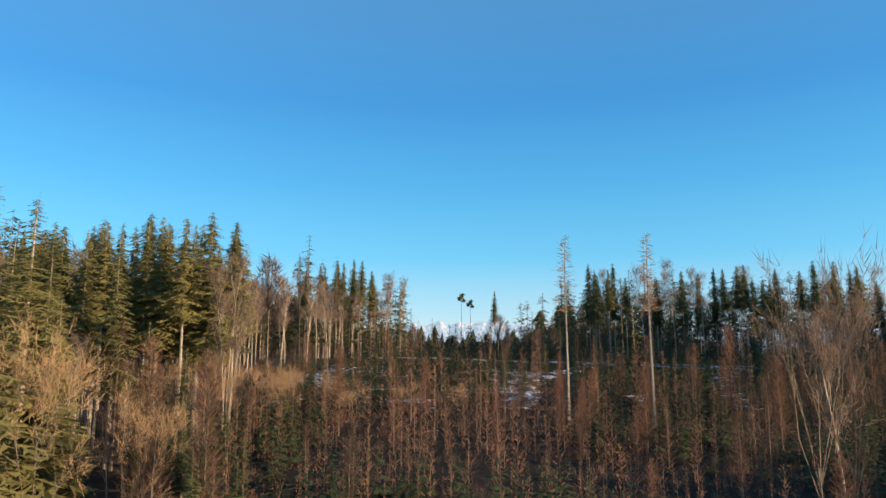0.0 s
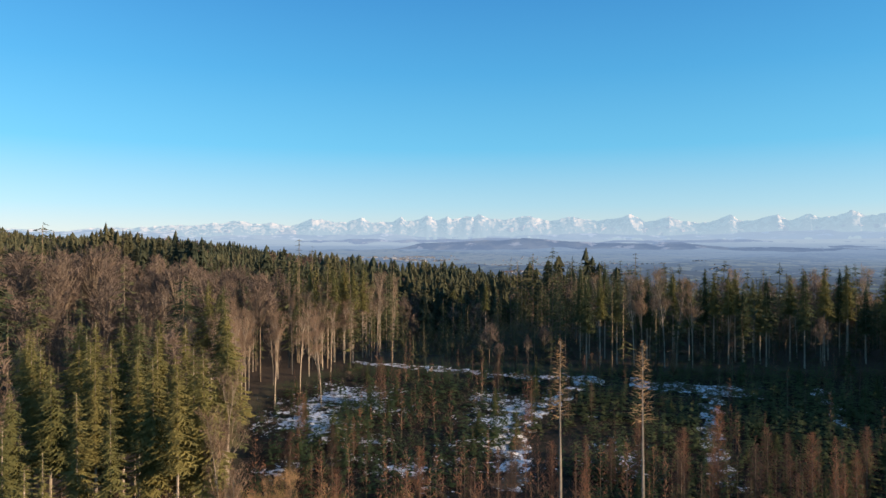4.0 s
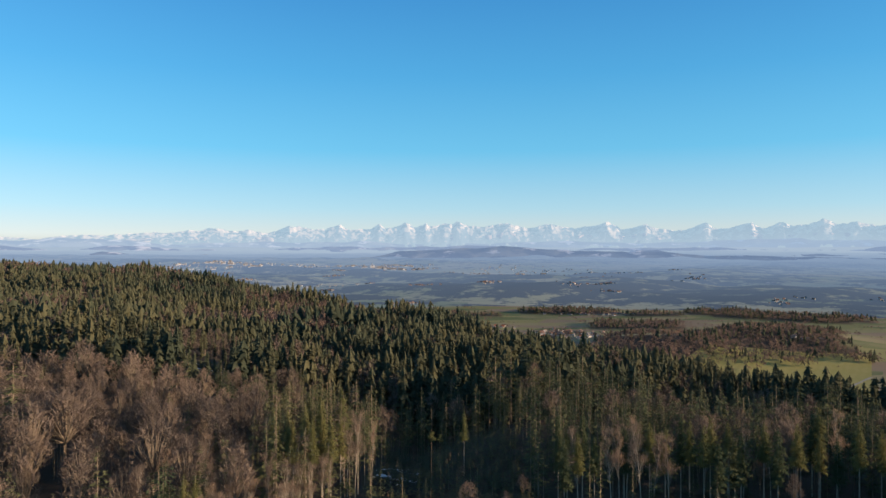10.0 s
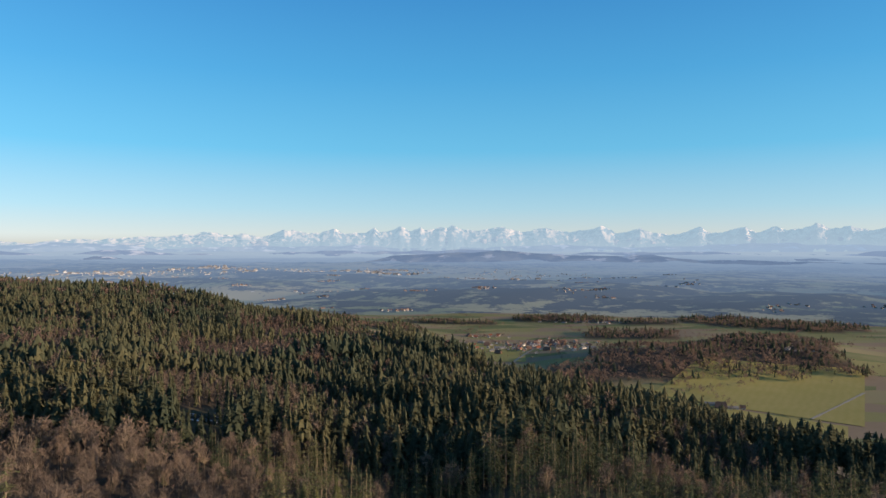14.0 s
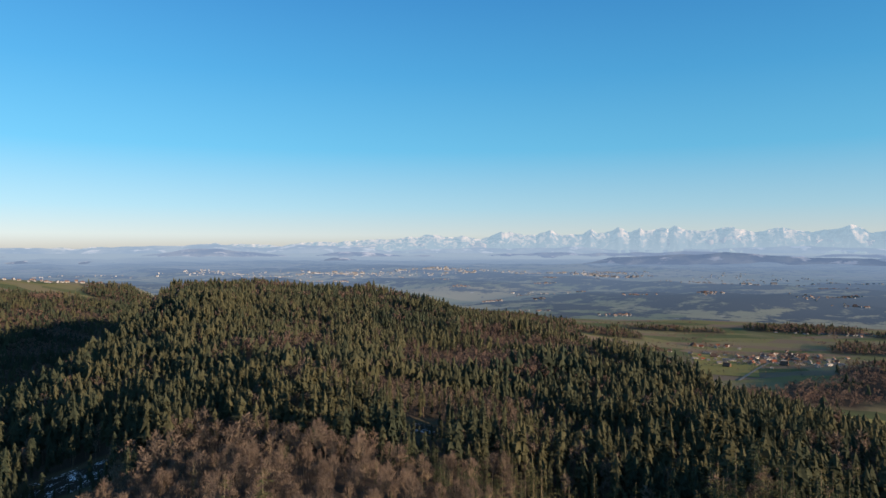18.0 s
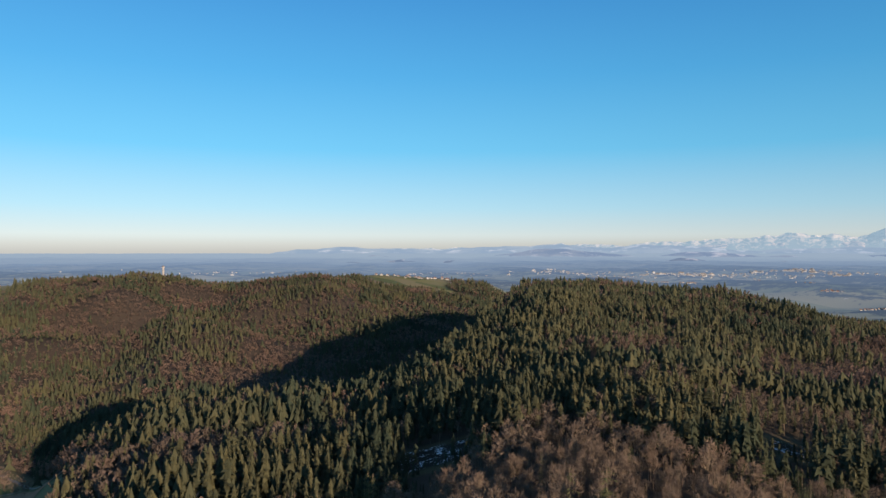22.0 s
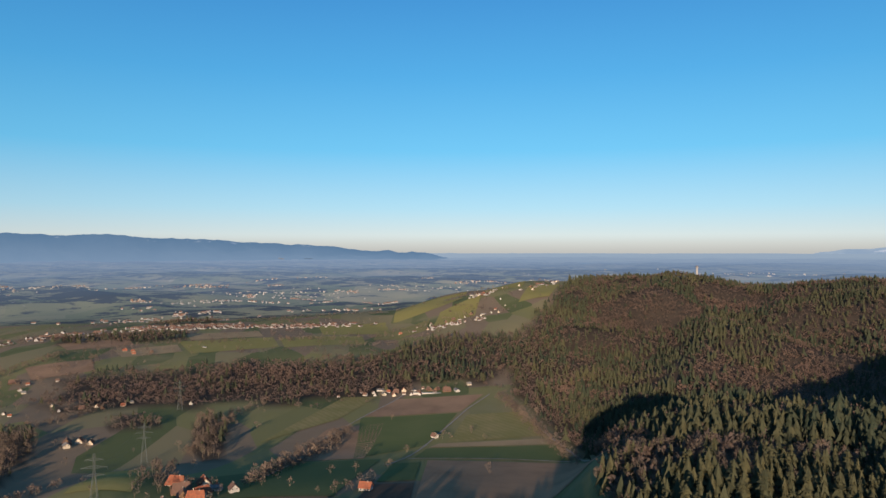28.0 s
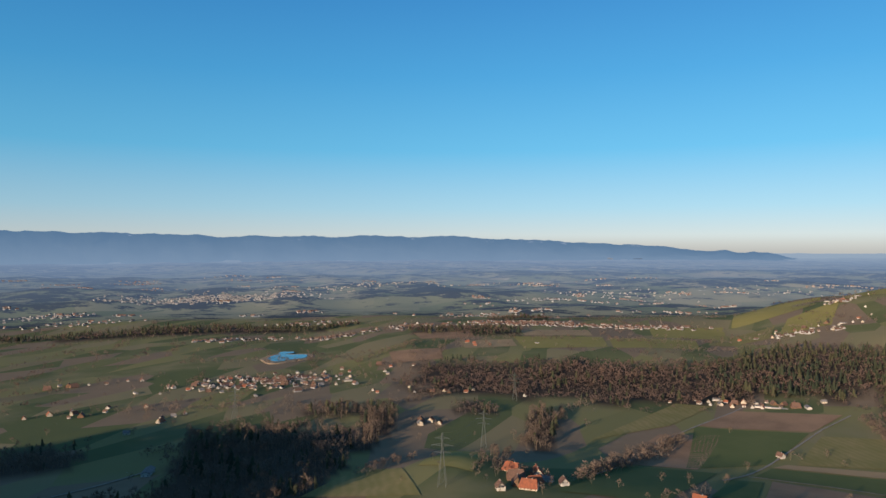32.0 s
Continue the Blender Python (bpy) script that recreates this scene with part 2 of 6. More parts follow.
def wood_at(x, y):
    """0 to 1: how far inside a wood."""
    az, d = azd(x, y)
    rim = np.interp(az, RIM_AZ, RIM_D)
    reach = np.interp(az, [-32, -14, 4, 10, 30, 56, 64, 70, 140], [90, 110, 200, 260, 420, 1150, 300, 60, 40]) * (az < 61) + 60 * (az >= 61)
    w = np.where((az > 61) & (az < 80), 1 - smooth(-0.6, 0.6, az - np.interp(d, EDGE_D, EDGE_AZ)), 1 - smooth(-12, 12, d - rim - reach))
    edge = np.interp(d, EDGE_D, EDGE_AZ)
    hill = smooth(-1, 1, az - np.interp(d, [430, 1300, 2150, 2270, 2600], [34, 30, 32, 49, 50])) * (1 - smooth(-0.6, 0.6, az - edge - 0.6 * waves(x, y, 60, 3))) * smooth(430, 450, d) * (1 - smooth(2500, 2560, d))
    w = np.maximum(np.maximum(w, hill), 1 - smooth(225, 255, d + 12 * waves(x, y, 30, 2)))
    for ga, gd, ha, hd, _ in GROVES:
        q = np.hypot((az - ga) / ha, (d - gd) / hd) + 0.18 * waves(x, y, 45, ga)
        w = np.maximum(w, 1 - smooth(0.92, 1.0, q))
    return w * (1 - glade(x, y))

def glade(x, y):
    """The felled clearing below the start, and the small snowy gap beyond it."""
    az, d = azd(x, y)
    left = np.interp(y, [0, 60, 100, 128, 150, 162, 172, 190, 230], [-8, -18, -30, -38, -38, -28, -18, -16, -14])
    # right edge is out of view, set by how much sun should reach the thicket
    right = np.interp(y, [-40, 58, 70, 95, 120, 190], [106, 110, 114, 116, 84, 140])
    c = smooth(left - 3, left + 3, x) * (1 - smooth(0, 8, x - right)) * (1 - smooth(166, 171, y + 0.03 * x)) * smooth(-40, -30, y)
    gap = 1 - smooth(0.8, 1.1, np.hypot((x + 6) / 10, (y - 214) / 34))
    gap2 = 1 - smooth(0.8, 1.1, np.hypot((x + 262) / 27, (y - 280) / 27))
    gap3 = 1 - smooth(0.8, 1.1, np.hypot((x + 112) / 13, (y - 376) / 24))
    return np.maximum.reduce([c, gap, gap2, gap3])

def low_wood(x, y):
    """Young low growth: behind the clearing and before the snowy gaps."""
    a = smooth(-14, -9, x) * (1 - smooth(26, 34, x)) * smooth(166, 171, y) * (1 - smooth(250, 275, y))
    az, d = azd(x, y)
    b = hump(az, 43.3, 3.2) * hump(d, 335, 32) + hump(az, 16.6, 1.8) * hump(d, 345, 34)
    return np.clip(np.maximum(a, 1.2 * b), 0, 1)

def cells(x, y, size, seed):
    """Two random numbers for each uneven forest stand of about this size."""
    x, y = x + 0.28 * size * waves(x, y, size * 0.5, seed), y + 0.28 * size * waves(y, x, size * 0.45, seed + 3)
    best, r1, r2 = np.full(np.shape(x), 1e9), np.zeros(np.shape(x)), np.zeros(np.shape(x))
    for i in (-1, 0, 1):
        for j in (-1, 0, 1):
            gx_, gy_ = np.floor(x / size) + i, np.floor(y / size) + j
            h = [np.modf(np.abs(np.sin(gx_ * a + gy_ * b + seed) * 43758.5))[0] for a, b in ((12.99, 78.23), (39.35, 11.13), (73.16, 52.24), (27.17, 91.7))]
            q = np.hypot(x / size - gx_ - h[0], y / size - gy_ - h[1])
            m = q < best
            best, r1, r2 = np.where(m, q, best), np.where(m, h[2], r1), np.where(m, h[3], r2)
    return r1, r2

def mesh_from(name, verts, faces, materials, smooth_faces=False, tint=None, index=None, vectors=None, floats=None):
    me = bpy.data.meshes.new(name)
    verts, faces = np.ascontiguousarray(verts, dtype=np.float32), np.ascontiguousarray(faces, dtype=np.int32)
    k = faces.shape[1]
    me.vertices.add(len(verts)); me.vertices.foreach_set("co", verts.ravel())
    me.loops.add(faces.size); me.loops.foreach_set("vertex_index", faces.ravel())
    me.polygons.add(len(faces)); me.polygons.foreach_set("loop_start", np.arange(0, faces.size, k, dtype=np.int32))
    me.polygons.foreach_set("use_smooth", np.full(len(faces), smooth_faces))
    for m in materials if isinstance(materials, (list, tuple)) else [materials]:
        me.materials.append(m)
    if index is not None:
        me.polygons.foreach_set("material_index", np.asarray(index, dtype=np.int32))
    extra = dict(floats or {})
    if tint is not None:
        extra["tint"] = tint
    for key, v in extra.items():
        me.attributes.new(key, "FLOAT", "POINT").data.foreach_set("value", np.ascontiguousarray(v, dtype=np.float32).ravel())
    for key, v in (vectors or {}).items():
        me.attributes.new(key, "FLOAT_VECTOR", "POINT").data.foreach_set("vector", np.ascontiguousarray(v, dtype=np.float32).ravel())
    me.update(calc_edges=True)
    return me

def grid_faces(r, c):
    i = np.arange(r * c).reshape(r, c)
    return np.stack([i[:-1, :-1], i[:-1, 1:], i[1:, 1:], i[1:, :-1]], -1).reshape(-1, 4)

def part(name, me, parent=None, label=""):
    ob = new(name, me)
    if parent is not None:
        ob.parent = parent
    return tagged(ob, label)

# ground: meadows and ploughed strips on the low land, needle litter in the woods, thin snow in the clearing
def ground_material():
    m, n, l, b = nodes_of("ground", 0.95, 0.05)
    pos = attr(n, "real", "Vector")
    big = noise_node(n, l, pos, 1 / 160)
    mid = noise_node(n, l, pos, 1 / 22)
    fine = noise_node(n, l, pos, 1.3, 5)
    turn = n.new("ShaderNodeMapping"); turn.inputs["Rotation"].default_value = (0, 0, 0.5); turn.inputs["Scale"].default_value = (1 / 170, 1 / 62, 0)
    l.new(pos, turn.inputs[0])
    cell = n.new("ShaderNodeTexVoronoi"); cell.voronoi_dimensions = "2D"; cell.inputs["Scale"].default_value = 1.0
    l.new(turn.outputs[0], cell.inputs["Vector"])
    pick = n.new("ShaderNodeSeparateColor"); l.new(cell.outputs["Color"], pick.inputs[0])
    grass = mix_col(n, l, span(n, l, pick.outputs[1], 0.3, 0.7), (0.086, 0.104, 0.046), (0.185, 0.172, 0.076))
    grass = mix_col(n, l, span(n, l, pick.outputs[2], 0.7, 0.75), grass, (0.21, 0.175, 0.10))
    grass = mix_col(n, l, span(n, l, big, 0.45, 0.75), grass, (0.19, 0.17, 0.095))
    soil = mix_col(n, l, mid, (0.22, 0.16, 0.115), (0.17, 0.125, 0.09))
    field = mix_col(n, l, span(n, l, pick.outputs[0], 0.76, 0.775), grass, soil)
    field = mix_col(n, l, calc(n, l, "MULTIPLY", fine, 0.3), field, (0.11, 0.11, 0.055))
    litter = mix_col(n, l, mid, (0.078, 0.057, 0.044), (0.042, 0.036, 0.028))
    c = mix_col(n, l, attr(n, "wood"), field, litter)
    brush = mix_col(n, l, span(n, l, fine, 0.35, 0.65), (0.040, 0.030, 0.025), (0.022, 0.023, 0.016))
    c = mix_col(n, l, attr(n, "glade"), c, brush)
    sn = calc(n, l, "ADD", calc(n, l, "MULTIPLY", noise_node(n, l, pos, 1 / 9, 3), 0.85), calc(n, l, "MULTIPLY", noise_node(n, l, pos, 0.8, 5, 0.8), 1.05))
    snow = span(n, l, calc(n, l, "ADD", sn, calc(n, l, "MULTIPLY", attr(n, "snow"), 0.34)), 1.29, 1.36)
    c = mix_col(n, l, snow, c, (0.66, 0.70, 0.78))
    l.new(c, b.inputs["Base Color"])
    add_bump(n, l, b, fine, 0.25, 0.6)
    return m

M_GROUND = ground_material()
AZ = np.concatenate([np.arange(-180, -38, 4.0), np.arange(-38, 148, 0.46), np.arange(148, 181, 4.0)])
AZ[-1] = 180
NEAR = np.concatenate([[0.01], np.geomspace(6, 2600, 150)])

def snow_at(x, y):
    """Where thin snow lies: broken patches, the tracks and the gaps beyond."""
    g = glade(x, y)
    s = 1.05 * hump(x, -23, 13) * hump(y, 144, 19) + 1.0 * hump(x, 13, 13) * hump(y, 143, 11) + 0.7 * hump(x, -3, 12) * hump(y, 121, 13) + 0.65 * hump(x, -18, 12) * hump(y, 112, 12)
    s = s + 0.9 * hump(x, 55, 10) * hump(y, 151, 5) + 0.6 * hump(x, 33, 9) * hump(y, 150, 6) + 0.75 * hump(x, 12, 5) * hump(y, 116, 14)
    s = s + 0.6 * hump(x, 31, 8) * hump(y, 108, 13) + 0.5 * hump(x, 45, 5) * hump(y, 112, 14) + 0.36 * hump(y, 128, 52)
    s = s * g * (0.8 + 0.3 * waves(x, y, 9, 3)) + 0.8 * g * smooth(190, 215, y)
    return np.clip(s, 0, 1.3)

def land(rings):
    aa, dd = np.meshgrid(AZ, rings, indexing="ij")
    xy = polar(aa, dd)
    p = np.concatenate([xy, relief(aa, dd)[..., None]], -1)
    return p.reshape(-1, 3), xy[..., 0].ravel(), xy[..., 1].ravel(), grid_faces(len(AZ), len(rings))

gp, gx, gy, gf = land(NEAR)
ground = tagged(new("ground", mesh_from("ground", squeeze(gp), gf, M_GROUND, True, vectors={"real": gp},
                floats={"wood": wood_at(gx, gy), "glade": glade(gx, gy), "snow": snow_at(gx, gy)})),
                "rolling winter farmland and forest floor with thin snow", "ground", kind="structure")

# ---- trees: shapes of height 1 ----
def cat(parts):
    """Joins (verts, faces, index) lists."""
    vs, fs, ix, k = [], [], [], 0
    for v, f, i in parts:
        vs.append(v); fs.append(f + k); ix.append(np.full(len(f), i)); k += len(v)
    return np.concatenate(vs), np.concatenate(fs), np.concatenate(ix)

def stem(r0, r1, z0, z1, sides=5, lean=(0, 0), rings=3, wob=0.0, rg=None):
    zs = np.linspace(z0, z1, rings)
    v = []
    for k, z in enumerate(zs):
        q = k / (rings - 1)
        r = r0 + (r1 - r0) * q
        ox, oy = lean[0] * q * q, lean[1] * q * q
        if rg is not None and 0 < k < rings - 1:
            ox, oy = ox + rg.normal(0, wob), oy + rg.normal(0, wob)
        v += [(ox + r * math.cos(6.2832 * j / sides), oy + r * math.sin(6.2832 * j / sides), z) for j in range(sides)]
    f = []
    for k in range(rings - 1):
        for j in range(sides):
            a, b = k * sides + j, k * sides + (j + 1) % sides
            f += [(a, b, b + sides), (a, b + sides, a + sides)]
    return np.array(v), np.array(f)

def sprays(rg, n, base, radius, droop, power, tris, thin=0.3, gap=0.0):
    """n drooping boughs up a stem, long below and short above."""
    q = np.sort(rg.random(n)) ** 0.92
    z = base + (0.985 - base) * q
    a = np.arange(n) * 2.39996 + rg.normal(0, 0.5, n)
    R = radius * ((1 - q) ** power * 0.94 + 0.06) * rg.uniform(0.5, 1.2, n)
    if gap:
        R *= np.where(rg.random(n) < gap, 0.35, 1)
    c, s = np.cos(a), np.sin(a)
    w = R * thin * rg.uniform(0.75, 1.3, n)
    def at(out, side, dz):
        return np.stack([c * out - s * side, s * out + c * side, z + dz], -1)
    root = at(R * 0.04, 0 * R, R * 0.12)
    tip = at(R, R * rg.normal(0, 0.1, n), -R * droop * rg.uniform(0.7, 1.3, n))
    if tris == 1:
        v = np.stack([at(R * 0.05, w * 0.9, -R * 0.25), at(R * 0.05, -w * 0.9, R * 0.15), tip], 1)
        f = np.array([[0, 1, 2]])
    elif tris == 2:
        v = np.stack([root, at(R * 0.6, w, -R * droop * 0.75), tip, at(R * 0.6, -w, -R * droop * 0.65)], 1)
        f = np.array([[0, 1, 2], [0, 2, 3]])
    else:
        # a bough: a narrow spine and pairs of hanging side twigs
        cols, f = [root, at(R * 0.5, 0 * R, -R * droop * 0.25), tip], [[0, 1, 3], [1, 2, 4]]
        cols += [at(R * 0.25, w * 0.25, -R * droop * 0.5), at(R * 0.8, -w * 0.25, -R * droop)]
        for k in range(tris):
            o = 0.18 + 0.8 * k / tris
            sg = 1 if k % 2 else -1
            spine = -R * droop * (0.5 * o if o < 0.5 else 0.25 + 1.5 * (o - 0.5))
            reach = w * (1.5 - o) * rg.uniform(0.7, 1.3, n)
            b = len(cols)
            cols += [at(R * o, 0 * R, spine + R * 0.03), at(R * (o + 0.07), sg * w * 0.10, spine - R * 0.05),
                     at(R * (o + 0.12), sg * reach, spine - R * droop * rg.uniform(0.35, 0.8, n))]
            f.append([b, b + 1, b + 2])
        v = np.stack(cols, 1)
        f = np.array(f)
    k = v.shape[1]
    faces = (f[None] + (np.arange(n) * k)[:, None, None]).reshape(-1, 3)
    return v.reshape(-1, 3), faces

def twigs(rg, starts, dirs, length, width):
    """Thin slivers from the starts along dirs."""
    n = len(starts)
    d = dirs / np.linalg.norm(dirs, axis=1, keepdims=True)
    side = np.cross(d, rg.normal(size=(n, 3)))
    side /= np.linalg.norm(side, axis=1, keepdims=True) + 1e-9
    L, W = length * rg.uniform(0.6, 1.3, n)[:, None], width * rg.uniform(0.6, 1.3, n)[:, None]
    v = np.stack([starts + side * W, starts - side * W, starts + d * L], 1)
    return v.reshape(-1, 3), np.arange(3 * n).reshape(n, 3)

def limb_mesh(segs, sides=3):
    """Tapered prisms from (p, q, radius at p, radius at q)."""
    p, q = np.array([s[0] for s in segs]), np.array([s[1] for s in segs])
    r0, r1 = np.array([s[2] for s in segs]), np.array([s[3] for s in segs])
    d = (q - p) / (np.linalg.norm(q - p, axis=1, keepdims=True) + 1e-9)
    u = np.cross(d, [0.31, 0.95, 0.05]); u /= np.linalg.norm(u, axis=1, keepdims=True) + 1e-9
    w = np.cross(d, u)
    ring = [6.2832 * k / sides for k in range(sides)]
    lo = np.stack([p + (u * math.cos(t) + w * math.sin(t)) * r0[:, None] for t in ring], 1)
    hi = np.stack([q + (u * math.cos(t) + w * math.sin(t)) * r1[:, None] for t in ring], 1)
    v = np.concatenate([lo, hi], 1)
    f = []
    for k in range(sides):
        j = (k + 1) % sides
        f += [(k, j, sides + j), (k, sides + j, sides + k)]
    f = np.array(f)
    return v.reshape(-1, 3), (f[None] + (np.arange(len(segs)) * 2 * sides)[:, None, None]).reshape(-1, 3)

def grow(rg, fork, spread, first, levels=4, trunk_r=0.011, up=0.35, lengths=(0.36, 0.2, 0.12, 0.08), limb=0.55, limbs=5, low=0.72):
    """A bare broad crown: trunk, limbs and branches as segments, and the places where twigs sprout."""
    segs, ends = [], []
    p = np.zeros(3)
    bend = rg.normal(0, 0.004, 2)
    trunk = [np.array([bend[0] * k * k, bend[1] * k * k, first * k / 3]) for k in range(4)]
    for k in range(3):
        segs.append((trunk[k], trunk[k + 1], trunk_r * (1 - 0.13 * k), trunk_r * (0.87 - 0.13 * k)))
    def go(p, d, level, r):
        L = lengths[level] * rg.uniform(0.75, 1.25)
        q = p + d * L * 0.5
        d2 = d + rg.normal(0, 0.12, 3) + (0, 0, up * 0.3)
        d2 /= np.linalg.norm(d2)
        e = q + d2 * L * 0.5
        segs.append((p, q, r, r * 0.8)); segs.append((q, e, r * 0.8, r * 0.55))
        if level >= 1:
            ends.append((q, d)); 
        ends.append((e, d2))
        if level + 1 < levels:
            for k in range(fork):
                s = rg.normal(0, spread, 3)
                nd = d2 + s + (0, 0, up * 0.25)
                nd /= np.linalg.norm(nd)
                go(q + (e - q) * rg.uniform(0.2, 1.0), nd, level + 1, r * 0.5)
    n0 = limbs
    for k in range(n0):
        a = k * 2.39996 + rg.normal(0, 0.3)
        t = rg.uniform(low, 1.0)
        d = np.array([math.cos(a) * spread * 1.1, math.sin(a) * spread * 1.1, 1.0]); d /= np.linalg.norm(d)
        go(np.array([trunk[3][0] * t, trunk[3][1] * t, first * t]), d, 0, trunk_r * limb)
    return segs, ends

def bare_tree(rg, fork=3, limb=0.55, limbs=5, low=0.72, spread=0.42, first=0.45, twig_n=900, levels=3, width=0.0016, tl=0.055, trunk_r=0.011, up=0.35, lengths=(0.36, 0.2, 0.12, 0.08)):
    segs, ends = grow(rg, fork, spread, first, levels, trunk_r, up, lengths, limb, limbs, low)
    top = max(e[0][2] for e in ends)
    pick = rg.integers(0, len(ends), twig_n)
    st = np.array([ends[i][0] for i in pick]) + rg.normal(0, 0.012, (twig_n, 3))
    dr = np.array([ends[i][1] for i in pick]) + rg.normal(0, 0.55, (twig_n, 3)) + (0, 0, 0.25)
    tv, tf = twigs(rg, st, dr, tl, width)
    lv, lf = limb_mesh(segs)
    k = 0.97 / top
    return (lv * k, lf), (tv * k, tf)

def feathered(rg, n, base, radius, rise, width, power=0.8, tl=1.0):
    """Twigs in a cone round a stem, rising (young birch, larch)."""
    q = rg.random(n)
    z = base + (1 - base) * q
    a = rg.uniform(0, 6.2832, n)
    R = radius * ((1 - q) ** power * 0.9 + 0.1) * rg.uniform(0.3, 1.0, n)
    f = rg.uniform(0.0, 0.75, n)
    d = np.stack([np.cos(a), np.sin(a), np.full(n, rise) * rg.uniform(0.6, 1.5, n)], -1)
    st = d * (R * f)[:, None]; st[:, 2] += z
    return twigs(rg, st, d + rg.normal(0, 0.25, (n, 3)), (R * (1 - f) * tl + 0.01)[:, None] * 1.0, width)

def tufts(rg, n, base, radius, droop, power, thin=0.4, sub=1, rough=0.35):
    """n boughs up a stem, each of sub kite-shaped tufts that are rolled about the bough at random."""
    q = np.sort(rg.random(n)) ** 0.9
    z = base + (0.985 - base) * q
    a = np.arange(n) * 2.39996 + rg.normal(0, 0.6, n)
    R = radius * ((1 - q) ** power * 0.94 + 0.06) * np.clip(0.45 + q / 0.16, 0, 1) * rg.uniform(1 - 1.6 * rough, 1 + 0.6 * rough, n)
    out = np.stack([np.cos(a), np.sin(a), -droop * rg.uniform(0.5, 1.5, n) + 0.9 * droop * q], -1)
    out /= np.linalg.norm(out, axis=1, keepdims=True)
    V = []
    for k in range(sub):
        f0, f1 = (0.02, 1.0) if sub == 1 else (0.05 + 0.75 * k / sub, min(1.05, 0.35 + 0.75 * (k + 1) / sub))
        d = out + rg.normal(0, 0.10 if sub == 1 else 0.28, (n, 3))
        root = out * (R * f0)[:, None]
        root[:, 2] += z
        L = R * (f1 - f0) + 0.008
        tip = root + d * L[:, None]
        side = np.cross(d, rg.normal(size=(n, 3)))
        side /= np.linalg.norm(side, axis=1, keepdims=True) + 1e-9
        w = (L * thin * rg.uniform(0.7, 1.3, n))[:, None]
        mid = root + d * (L * 0.58)[:, None]
        V.append(np.stack([root, mid + side * w, tip, mid - side * w], 1))
    v = np.concatenate(V).reshape(-1, 3)
    m = n * sub
    f = (np.array([[0, 1, 2], [0, 2, 3]])[None] + (np.arange(m) * 4)[:, None, None]).reshape(-1, 3)
    return v, f

def vase(seed, n, half=0.22, first=0.5, width=0.011, boughs=8, tl=0.15, trunk=True):
    """A bare beech from afar: boughs rise from a fork, and fans of twigs spread from them to a lumpy dome."""
    rg = np.random.default_rng(seed)
    a = np.arange(boughs) * 2.39996 + rg.normal(0, 0.35, boughs)
    r = np.sqrt((np.arange(boughs) + 0.25) / boughs) * rg.uniform(0.85, 1.1, boughs)
    top = 0.97 - 0.36 * r * r * rg.uniform(0.6, 1.3, boughs)
    hub = np.stack([half * 0.7 * r * np.cos(a), half * 0.7 * r * np.sin(a), top - tl * 0.95], -1)
    pick = rg.integers(0, boughs, n)
    d = rg.normal(0, 0.62, (n, 3))
    d[:, 2] = np.abs(d[:, 2]) * 0.8 + 0.3
    d[:, :2] += hub[pick, :2] / half * 0.35
    d /= np.linalg.norm(d, axis=1, keepdims=True)
    L = (tl * rg.uniform(0.55, 1.15, n))[:, None]
    st = hub[pick] + d * L * 0.12 - np.stack([0 * a[pick], 0 * a[pick], 0.10 * rg.random(n)], -1)
    side = np.cross(d, rg.normal(size=(n, 3)))
    side /= np.linalg.norm(side, axis=1, keepdims=True) + 1e-9
    w = (width * rg.uniform(0.6, 1.4, n))[:, None]
    if width > 0.02:      # far off: fans that close the crown
        v = np.stack([st, st + d * L + side * w, st + d * L * 0.9 - side * w], 1).reshape(-1, 3)
    else:
        v = np.stack([st + side * w, st - side * w, st + d * L * 1.15], 1).reshape(-1, 3)
    parts = [(v, np.arange(3 * n).reshape(n, 3), 0)]
    if trunk:
        parts.append((*stem(0.010, 0.006, -0.02, first, 3, rings=2), 1))
        parts.append((*limb_mesh([(np.array([0, 0, first * 0.92]), h, 0.005, 0.0018) for h in hub]), 1))
    return cat(parts)

rng = np.random.default_rng(7)

def conifer_near(k):
    rg = np.random.default_rng(100 + k)
    base = (0.40, 0.54, 0.42, 0.10, 0.30)[k]
    rad = (0.135, 0.115, 0.15, 0.165, 0.125)[k]
    cv, cf = sprays(rg, (520, 450, 540, 620, 540)[k], base, rad, 0.20, (0.6, 0.52, 0.66, 0.82, 0.6)[k], 7, 0.30, 0.4)
    tv, tf = stem(0.0100, 0.0015, -0.02, 0.97, 6, rings=4, wob=0.003, rg=rg)
    dead = feathered(rg, 100, 0.10, 0.085, -0.1, 0.0007)
    return (tv, tf), (cv, cf), dead

